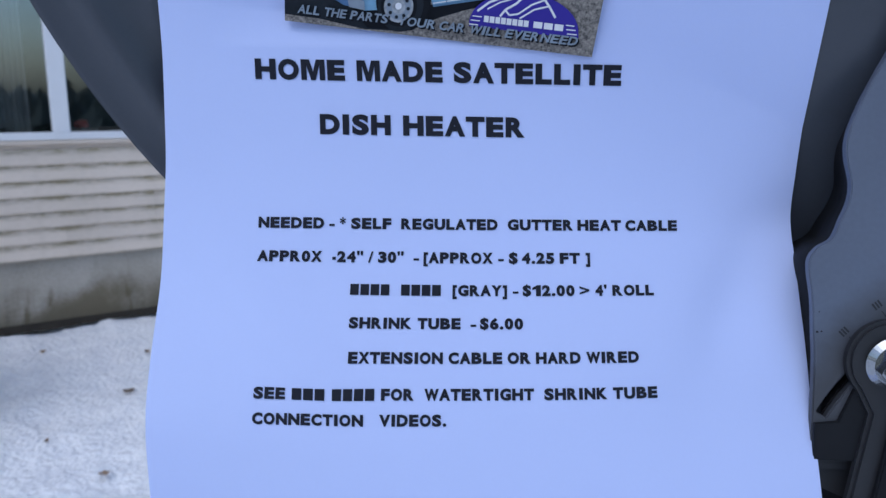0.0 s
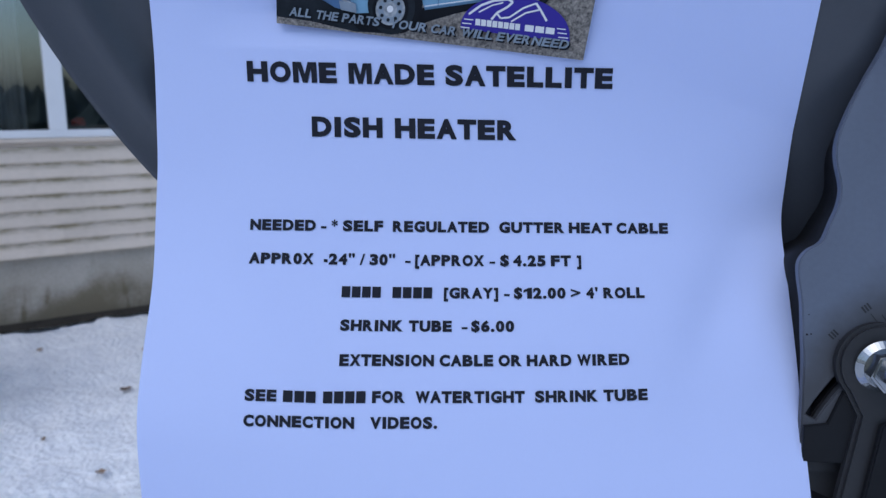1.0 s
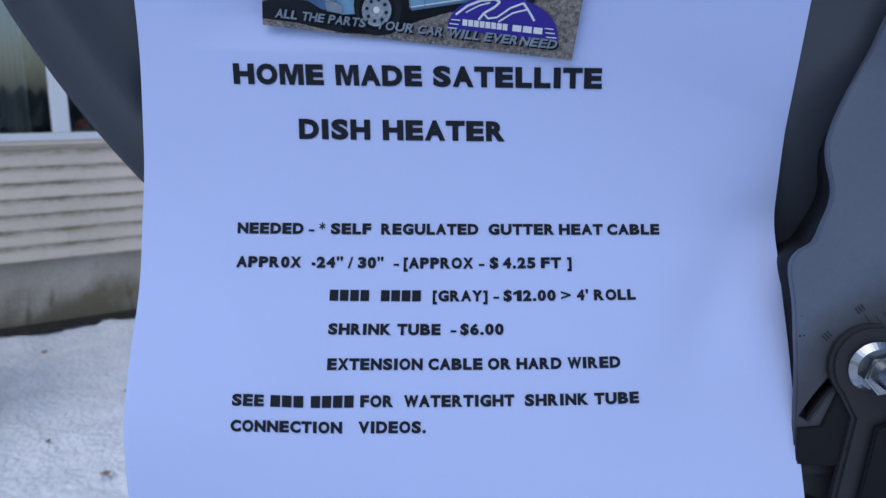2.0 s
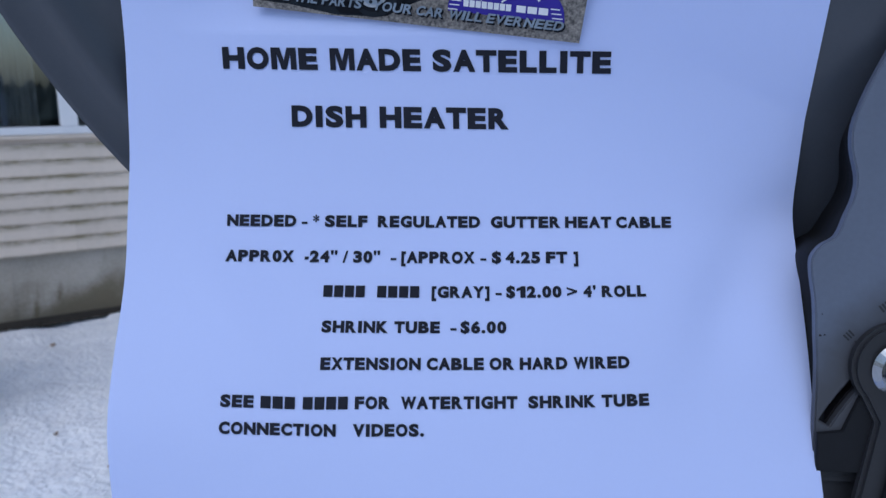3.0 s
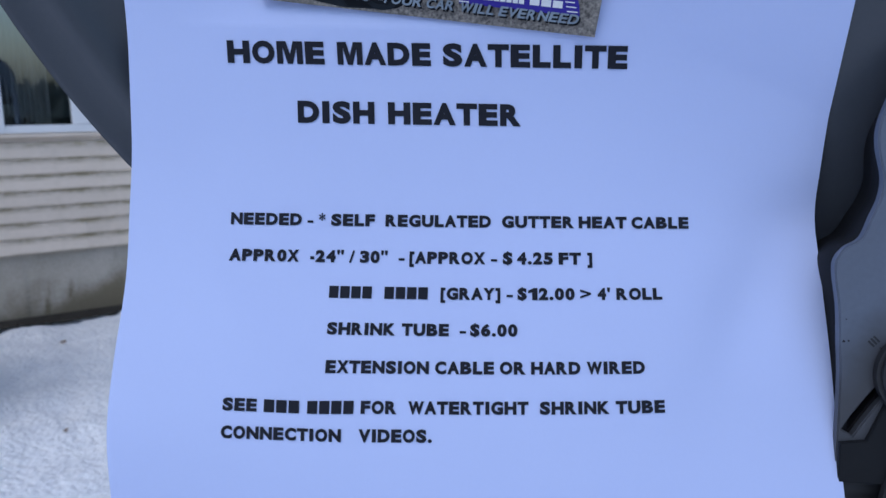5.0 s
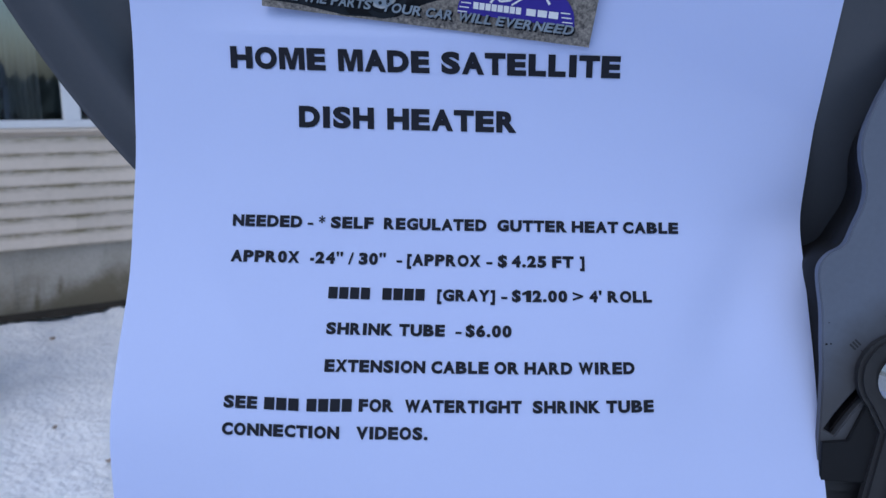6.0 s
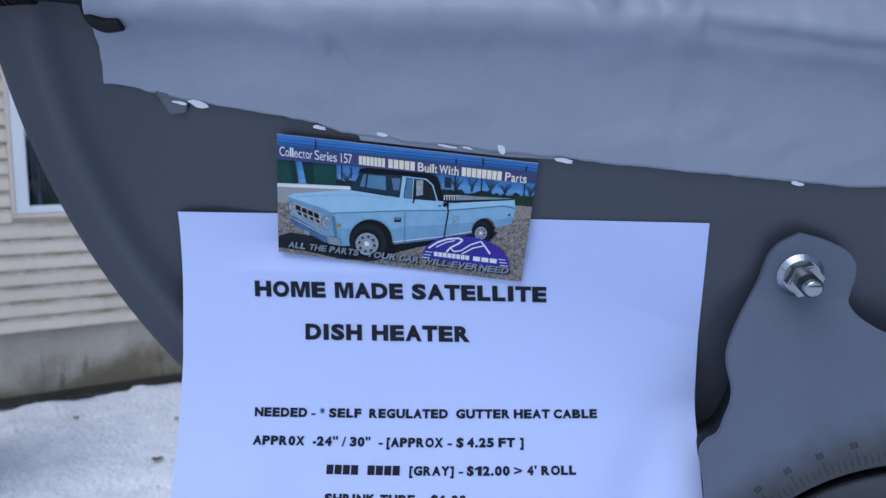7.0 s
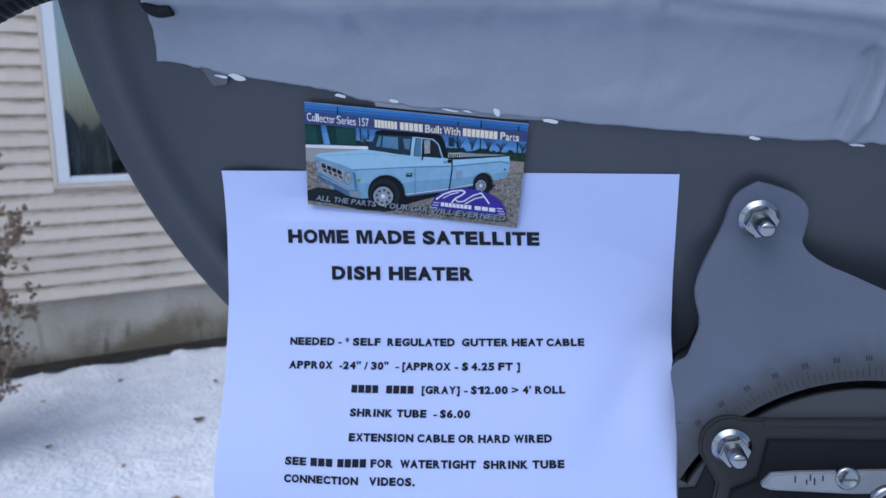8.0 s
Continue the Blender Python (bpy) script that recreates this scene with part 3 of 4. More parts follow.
# folds of the loose tape: line, half width, height
FOLDS = [
    (segments((0.1691, 0.0085), (0.1732, 0.0235), (0.1761, 0.0361), (0.1770, 0.0470)), 0.0024, -0.0062),
    (segments((0.1740, 0.0085), (0.1785, 0.0250), (0.1806, 0.0380), (0.1812, 0.0490)), 0.0034, 0.0085),
    (segments((0.1905, 0.0290), (0.1890, 0.0370), (0.1862, 0.0450), (0.1818, 0.0506)), 0.0029, -0.0026),
    (segments((0.1955, 0.0260), (0.1945, 0.0380), (0.1905, 0.0480)), 0.0046, 0.0044),
    (segments((0.0972, 0.0700), (0.1405, 0.0632), (0.1739, 0.0583), (0.2006, 0.0500), (0.24, 0.048)), 0.0032, -0.0022),
    (segments((0.0950, 0.0750), (0.1405, 0.0690), (0.1739, 0.0640), (0.2006, 0.0570), (0.24, 0.056)), 0.0054, 0.0024),
    (segments((0.0442, 0.0985), (0.0544, 0.0894), (0.0636, 0.0797)), 0.0035, 0.0036),
    (segments((0.0400, 0.0930), (0.0490, 0.0860), (0.0580, 0.0770)), 0.0035, -0.0014),
    (segments((0.0717, 0.0976), (0.0785, 0.0894), (0.0867, 0.0799)), 0.0038, 0.0034),
    (segments((0.0670, 0.0950), (0.0735, 0.0865), (0.0810, 0.0775)), 0.0032, -0.0013),
    (segments((-0.0303, 0.1151), (-0.0292, 0.1014), (-0.0284, 0.0931)), 0.0035, -0.0013),
    (segments((-0.0336, 0.0660), (-0.0322, 0.0500), (-0.0300, 0.0340)), 0.0029, -0.0024),
    (segments((-0.0520, 0.0715), (-0.0320, 0.0660), (-0.0180, 0.0600)), 0.0048, 0.0016),
    (segments((0.0880, 0.0620), (0.0850, 0.0420), (0.0810, 0.0220)), 0.0080, 0.0012),
    (segments((0.1080, 0.0560), (0.1040, 0.0350)), 0.0064, 0.0009),
    (segments((0.0950, 0.1300), (0.0960, 0.1000)), 0.0056, 0.0012),
]


def build_tape():
    tape = thing("grey_tape", FACE, "wide wrinkled grey rubber tape stuck over a cable on the dish", "tape")
    nu, nv = 420, 150
    EDGE_A = [-0.1272, -0.096, -0.0584, -0.0276, 0.0274, 0.0817, 0.1365, 0.1907, 0.30]
    EDGE_B = [0.0516, 0.0440, 0.0378, 0.0298, 0.0236, 0.0175, 0.0116, 0.0077, 0.000]
    bm = bmesh.new()
    grid = []
    left = [(0.0516, -0.1272), (0.071, -0.1255), (0.080, -0.1225), (0.088, -0.1195), (0.098, -0.1135), (0.120, -0.1125), (0.19, -0.115)]
    for i in range(nu + 1):
        u = i / nu
        row = []
        for j in range(nv + 1):
            v = j / nv
            x_guess = -0.1272 + u * 0.42
            low = float(np.interp(x_guess, EDGE_A, EDGE_B))
            low += 0.0010 * noise.noise((x_guess * 70, 0, 0)) + 0.0006 * noise.noise((x_guess * 210, 3, 0))
            b = low + v * (0.19 - low)
            xl = np.interp(b, [p[0] for p in left], [p[1] for p in left]) + 0.0006 * noise.noise((b * 180, 7, 0))
            a = xl + u * (0.30 - xl)
            h = 0.0010
            ridge = 0.0845 - 0.075 * (a + 0.12) + 0.002 * math.sin(a * 22)
            w = 0.0085 if b > ridge else 0.0100
            h += (0.0088 + 0.0045 * math.exp(-((a + 0.12) / 0.03) ** 2)) * math.exp(-(abs(b - ridge) / w) ** 2.2)
            ridge2 = 0.118 + 0.02 * a + 0.003 * math.sin(a * 31 + 1)
            h += 0.0070 * math.exp(-((b - ridge2) / 0.012) ** 2)
            edge = min(1, (b - low) / 0.012) * min(1, (a - xl) / 0.006)
            # loose folds
            wr = 0.0016 * noise.noise((a * 22, b * 60, 1)) + 0.0010 * noise.noise((a * 55, b * 90, 4)) + 0.0005 * noise.noise((a * 140, b * 140, 9))
            for pts, wide, deep in FOLDS:
                if pts[0][2] - 4 * wide < a < pts[0][3] + 4 * wide:
                    wr += deep * math.exp(-(near(a, b, pts) / wide) ** 2)
            h += max(-0.0004, wr * (0.15 + 0.85 * edge)) if h < 0.0013 else wr * (0.15 + 0.85 * edge)
            h = max(0.0007, h)
            row.append(bm.verts.new((a, b, on_dish(a, b) + h)))
        grid.append(row)
    for i in range(nu):
        for j in range(nv):
            bm.faces.new((grid[i][j], grid[i + 1][j], grid[i + 1][j + 1], grid[i][j + 1]))
    bmesh.ops.recalc_face_normals(bm, faces=bm.faces[:])
    bmesh.ops.solidify(bm, geom=bm.faces[:], thickness=0.0006)
    part("tape_sheet", bm, TAPE, tape, smooth=True)
    # torn bits of liner along the lower edge
    rnd = random.Random(4)
    bits = [(-0.0910, 0.0428, 0.0095, 0.0030, LINER), (-0.0430, 0.0335, 0.0055, 0.0018, LINER), (-0.0185, 0.0308, 0.0050, 0.0022, LINER), (0.0275, 0.0252, 0.0034, 0.0040, LINER), (0.0510, 0.0205, 0.0080, 0.0020, LINER),
            (0.0065, 0.0262, 0.009, 0.0011, LINER), (0.0145, 0.0255, 0.005, 0.0010, LINER), (0.1368, 0.0118, 0.0050, 0.0016, LINER), (0.1775, 0.0082, 0.0070, 0.0014, LINER), (-0.0990, 0.0432, 0.0060, 0.0016, LINER)]
    for a, b, w, h, m in bits:
        pts = [(a + w * 0.5 * math.cos(k) * rnd.uniform(0.7, 1.1), b + h * 0.5 * math.sin(k) * rnd.uniform(0.6, 1.2) - 0.2 * (a + w * 0.5 * math.cos(k) - a)) for k in [0.63 * q for q in range(10)]]
        bm = plate(pts, 0.0003)
        for v in bm.verts:
            v.co.z += on_dish(a, b) + 0.0022
        part("liner_scrap", bm, m, tape, "torn white scrap of liner")
    bm = plate([(-0.1085, 0.0478), (-0.0975, 0.0455), (-0.0955, 0.0440), (-0.0970, 0.0395), (-0.1035, 0.0388)], 0.0003)
    for v in bm.verts:
        v.co.z += on_dish(-0.1, 0.043) + 0.0015 + 0.12 * max(0, 0.045 - v.co.y)
    part("film_flap", bm, FILM, tape, "loose flap of clear film")
    bm = plate([(-0.0285, 0.0330), (-0.0272, 0.0282), (0.0300, 0.0215), (0.0480, 0.0205), (0.0500, 0.0240)], 0.0006)
    for v in bm.verts:
        v.co.z += on_dish(0, 0.03) + 0.0009
    part("tape_strip", bm, TAPE, tape, "second strip of tape showing below the edge")


build_tape()


# ---- corrugated conduit with the cable that runs under the tape ----
def build_conduit():
    line = smooth_line([(-0.1400, 0.0910, 0.0130), (-0.1480, 0.0912, 0.0150), (-0.165, 0.0895, 0.0190), (-0.188, 0.0815, 0.0240), (-0.212, 0.0690, 0.0260), (-0.26, 0.040, 0.026), (-0.38, 0.01, 0.03), (-0.60, -0.25, 0.06), (-0.70, -0.8, 0.10), (-0.72, -1.45, -0.36)], 30)
    con = thing("conduit", FACE, "black split corrugated conduit over a heat cable beside the dish", "cable conduit")
    fine, d = [line[0]], 0.0
    for p, q in zip(line, line[1:]):
        n = max(1, int((q - p).length / 0.00075))
        fine += [p.lerp(q, k / n) for k in range(1, n + 1)]
        if len(fine) > 420:
            break
    rest = [p for p in line if (p - line[0]).length > (fine[-1] - line[0]).length]
    radii = [0.0076 + 0.0009 * (1 if (i % 5) < 3 else -1) for i in range(len(fine))]
    part("corrugated_tube", tube(fine, radii, 22), BLACK, con, smooth=True)
    if rest:
        r2 = [fine[-1]] + rest
        part("tube_run", tube(r2, [0.0076] * len(r2), 12), BLACK, con, smooth=True)
    # seam of the split sleeve
    off = Vector((0, -0.0025, 0.0076))
    part("split_seam", tube([p + off for p in fine[::4]], [0.0011] * len(fine[::4]), 8), BLACK, con, smooth=True)
    lead = smooth_line([(-0.168, 0.0925, 0.0170), (-0.146, 0.0910, 0.0150), (-0.132, 0.0892, 0.0115), (-0.122, 0.0875, 0.0080), (-0.115, 0.0860, 0.0030), (-0.109, 0.0840, -0.0030)], 8)
    part("cable", tube(lead, [0.0062] * len(lead), 16), BLACK, con, smooth=True)
    stub = smooth_line([(-0.1225, 0.0840, 0.0100), (-0.1215, 0.0775, 0.0100), (-0.1175, 0.0745, 0.0095), (-0.1115, 0.0748, 0.0085)], 6)
    part("tie_end", tube(stub, [0.0028] * len(stub), 10), BLACK, con, smooth=True)
    clamp = [Vector((-0.1215, 0.0872 + 0.0064 * math.cos(k * math.tau / 20), 0.0062 + 0.0064 * math.sin(k * math.tau / 20))) for k in range(21)]
    part("cable_tie", tube(clamp, [0.0015] * 21, 8), BLACK, con, smooth=True)


build_conduit()

# ---- printed sheet ----
SHEET_W, SHEET_H, SHEET_TOP = 0.2159, 0.2794, 1.5516
BEND_S = [0, .028, .042, .06, .08, .095, .115, .14, .18, .2794]          # metres down the sheet
BEND_A = [0.2901, 0.1747, 0.0182, -0.1358, -0.331, -0.4873, -0.5297, -0.3962, -0.2423, -0.1693]   # its lean there
TWIST_S = [0, .045, .08, .11, .15, .2, .2794]
TWIST_A = [0, 0.0862, 0.141, 0.1289, 0.136, 0.0306, -0.0704]
CURL_A = [0, -0.0012, 0.003, 0.0062, 0.0053, 0.006, 0.0053]
_s = np.linspace(0, SHEET_H, 401)


def eased(xs, ys, width):
    v = np.interp(_s, xs, ys)
    return np.convolve(np.pad(v, width, mode="edge"), np.ones(2 * width + 1) / (2 * width + 1), mode="valid")


_th = eased(BEND_S, BEND_A, 8)
_tw, _cu = eased(TWIST_S, TWIST_A, 14), eased(TWIST_S, CURL_A, 14)
_m = (_th[1:] + _th[:-1]) / 2
_y = np.concatenate([[0], np.cumsum(np.sin(_m) * np.diff(_s))]) - 0.0008
_z = SHEET_TOP - np.concatenate([[0], np.cumsum(np.cos(_m) * np.diff(_s))])


def sheet(u, s, out=0.0):
    """A point of the hanging sheet: u across from its middle line, s down from its top edge."""
    y, z, a = float(np.interp(s, _s, _y)), float(np.interp(s, _s, _z)), float(np.interp(s, _s, _th))
    y += u * float(np.interp(s, _s, _tw)) + (u / 0.108) ** 2 * float(np.interp(s, _s, _cu))
    y += 0.0005 * noise.noise((u * 18, s * 22, 3)) * min(1, max(0, (s - 0.045) / 0.03))
    e = max(0, (u - 0.045) / 0.063)
    y += 0.0020 * e * e * math.exp(-((s - 0.082 + 0.12 * (u - 0.108)) / 0.011) ** 2)
    # soft dents where the sheet has been folded and handled
    y += 0.0030 * math.exp(-((u - 0.084 + 0.35 * (s - 0.11)) / 0.012) ** 2 - ((s - 0.112) / 0.024) ** 2)
    y -= 0.0020 * math.exp(-((u + 0.082 - 0.9 * (s - 0.105)) / 0.012) ** 2 - ((s - 0.115) / 0.028) ** 2)
    y += 0.0006 * math.exp(-((u - 0.040) / 0.0022) ** 2) * min(1, max(0, (s - 0.150) / 0.03))
    x = u - 0.0002 - 0.0285 * (z - SHEET_TOP)
    z -= 0.012 * u
    # it cannot sink into the dish behind it
    up, off = -0.3133 * y + 0.9497 * (z - 1.556), -0.9497 * y - 0.3133 * (z - 1.556)
    gap = on_dish(x, up) + 0.0006 - off
    held = min(1, max(0, (0.080 - abs(x + 0.012)) / 0.025)) * min(1, max(0, (0.025 - s) / 0.012))     # under the magnet
    if gap < 0:
        y -= held * gap / 0.9497
    if gap > 0:
        y -= gap / 0.9497
    return Vector((x, y - out * math.cos(a), z - out * math.sin(a)))


LINES = [     # millimetres: baseline, height of the capitals, words with their left and right ends
    (36.2, 6.8, [('HOME', -77.1, -47.1), ('MADE', -43.1, -14.4), ('SATELLITE', -10.7, 45.3)]),
    (54.1, 6.75, [('DISH', -56.1, -32.3), ('HEATER', -28.1, 13.1)]),
    (86.1, 3.8, [('NEEDED', -76.3, -54.5), ('-', -52.8, -51.0), ('*', -49.3, -47.3), ('SELF', -45.5, -32.1), ('REGULATED', -28.8, 3.7), ('GUTTER', 7.1, 29.5), ('HEAT', 31.0, 46.1), ('CABLE', 47.6, 65.8)]),
    (97.8, 3.85, [('APPR0X', -76.1, -54.8), ('-24"', -51.4, -41.2), ('/', -39.5, -37.8), ('30"', -36.2, -27.8), ('-', -24.4, -22.6), ('[APPROX', -21.1, 2.0), ('-', 3.8, 5.7), ('$', 7.4, 10.4), ('4.25', 11.8, 22.8), ('FT', 24.6, 31.5), (']', 33.5, 35.0)]),
    (109.0, 3.75, [('#4', -45.2, -31.8), ('#4', -28.5, -14.9), ('[GRAY]', -11.3, 6.7), ('-', 8.6, 10.5), ('$12.00', 11.9, 29.3), ('>', 31.0, 34.3), ("4'", 36.3, 40.2), ('ROLL', 42.1, 56.3)]),
    (120.2, 3.7, [('SHRINK', -44.7, -24.4), ('TUBE', -22.5, -8.5), ('-', -5.3, -3.4), ('$6.00', -2.2, 11.9)]),
    (131.4, 3.7, [('EXTENSION', -44.3, -14.1), ('CABLE', -12.3, 5.0), ('OR', 6.7, 14.3), ('HARD', 15.9, 30.5), ('WIRED', 32.4, 49.8)]),
    (142.9, 3.7, [('SEE', -73.8, -63.7), ('#3', -61.9, -50.9), ('#4', -49.1, -35.3), ('FOR', -33.5, -23.1), ('WATERTIGHT', -19.8, 15.1), ('SHRINK', 18.4, 38.9), ('TUBE', 40.7, 55.4)]),
    (150.9, 3.7, [('CONNECTION', -73.9, -38.9), ('VIDEOS.', -33.9, -12.8)]),
]
CAP = 0.682         # height of a capital in the built-in font, of its size
# widths of the heavy type, in thousandths of its size; the rest are 780
ADVANCE = dict(zip("DGHKNOQUMWELFPSTIRZ", (833, 833, 833, 833, 833, 833, 833, 833, 944, 1000, 722, 667, 667, 722, 722, 722, 389, 790, 722)))
ADVANCE.update({d: 667 for d in "0123456789$"})
ADVANCE.update({".": 333, "-": 333, "[": 389, "]": 389, '"': 500, "'": 278})
SMALL = {"l": 280, "i": 280, "t": 360, "r": 390}
TIGHT = "AVWXYT"
STRAIGHT = {"M": [(0, 0), (0, 1), (0.36, 1), (0.5, 0.42), (0.64, 1), (1, 1), (1, 0), (0.77, 0), (0.77, 0.74), (0.6, 0), (0.4, 0), (0.23, 0.74), (0.23, 0)],
            "1": [(0.42, 0), (0.42, 0.66), (0.1, 0.56), (0.1, 0.78), (0.55, 1), (0.85, 1), (0.85, 0)]}
_glyphs = {}


def letter(ch, weight):
    """Flat outline of one letter in the built-in font at size 1, its strokes widened by weight: vertices and faces."""
    key = ch, weight
    if key not in _glyphs:
        if ch in STRAIGHT and weight > 0.02:     # heavy shapes that the built-in font draws otherwise
            pts = [(x, y * (CAP + 2 * weight) - weight, 0) for x, y in STRAIGHT[ch]]
            _glyphs[key] = pts, [tuple(range(len(pts)))]
            return _glyphs[key]
        cu = bpy.data.curves.new("letter", "FONT")
        cu.body, cu.size, cu.resolution_u, cu.offset = "S" if ch == "$" else ch, 1.0, 4, weight
        ob = new("letter", cu)
        me = bpy.data.meshes.new_from_object(ob.evaluated_get(bpy.context.evaluated_depsgraph_get()))
        vs, fs = [tuple(v.co) for v in me.vertices], [tuple(p.vertices) for p in me.polygons]
        if ch == "$":
            mid, n = (min(v[0] for v in vs) + max(v[0] for v in vs)) / 2, len(vs)
            vs += [(mid + dx, y, 0.0) for y in (-0.12, CAP + 0.12) for dx in (-0.035, 0.035)]
            fs.append((n, n + 1, n + 3, n + 2))
        _glyphs[key] = vs, fs
        bpy.data.objects.remove(ob)
        bpy.data.curves.remove(cu)
        bpy.data.meshes.remove(me)
    return _glyphs[key]


def print_word(name, word, u0, u1, base, cap, weight, place, material, parent):
    """A word between u0 and u1 on its baseline, a part for each letter; "#n" gives n plain upright bars. place(u, s) puts a point."""
    if word[0] == "#":
        n = int(word[1:])
        w = (u1 - u0) / n
        for k in range(n):
            a, b = u0 + w * (k + 0.08), u0 + w * (k + 0.92)
            bm = bmesh.new()
            bm.faces.new([bm.verts.new(place(*p)) for p in ((a, base), (b, base), (b, base - cap), (a, base - cap))])
            part("printed_bar", bm, material, parent)
        return
    spans, x = [], 0.0
    for ch in word:
        wide, gap = ADVANCE.get(ch, 780 if ch.isupper() else SMALL.get(ch, 560)) / 1000, 0.012 if ch in TIGHT else 0.070 if ch == "I" else 0.040
        spans.append((x + gap, x + wide - gap))
        x += wide
    first, k = spans[0][0], (u1 - u0) / (spans[-1][1] - spans[0][0])
    for ch, (a, b) in zip(word, spans):
        bold = min(weight, 0.015) if ch in "\"'*" else weight
        vs, fs = letter(ch, bold)
        x0, x1 = min(v[0] for v in vs), max(v[0] for v in vs)
        a, b = u0 + (a - first) * k, u0 + (b - first) * k
        if ch == "1" and weight <= 0.02:     # a plain stem in the built-in font
            a, b = a + 0.38 * (b - a), b - 0.38 * (b - a)
        me = bpy.data.meshes.new(name)
        me.from_pydata([tuple(place(a + (b - a) * (v[0] - x0) / (x1 - x0), base - (v[1] + bold) * cap / (CAP + 2 * bold))) for v in vs], [], fs)
        me.materials.append(material)
        ob = new(name, me)
        ob.parent = parent


def build_sheet():
    paper = thing("paper_sheet", Matrix(), "white letter-size sheet with black printed notes held by a magnet", "paper")
    bm = bmesh.new()
    nu, ns = 60, 280
    grid = [[bm.verts.new(sheet(-SHEET_W / 2 + SHEET_W * i / nu, SHEET_H * j / ns)) for j in range(ns + 1)] for i in range(nu + 1)]
    for i in range(nu):
        for j in range(ns):
            bm.faces.new((grid[i][j], grid[i + 1][j], grid[i + 1][j + 1], grid[i][j + 1]))
    bmesh.ops.recalc_face_normals(bm, faces=bm.faces[:])
    part("sheet", bm, PAPER, paper, smooth=True)
    for base, cap, words in LINES:
        for w, a, b in words:
            print_word("printed_letter", w, a / 1000, b / 1000, base / 1000, cap / 1000, 0.02 if w in "-*/>" else 0.056, lambda u, d: sheet(u, d, 0.0003), INK, paper)


build_sheet()


# ---- magnet card ----
CARD_W, CARD_H = 0.1021, 0.0511
CARD = FACE @ pose(-0.0122, 0.0000, 0.0040, 0, 0, -6.7)


def flat(name, base, rough=0.5, vary=0.12, scale=120, fine=900):
    return mat(name, tuple(c * 0.92 for c in base), rough, vary=vary, scale=scale, fine=fine, bump=0, spec=0.12)


def art(x, y):
    """From the picture's own grid (about 1023 by 480, skewed) to metres on the card, from its middle."""
    x, y = x - 555.5, y - 341.75
    det = 1023 * 479.5 + 21 * 111.5
    return (x * 479.5 + 21 * y) / det * CARD_W, -(1023 * y - 111.5 * x) / det * CARD_H


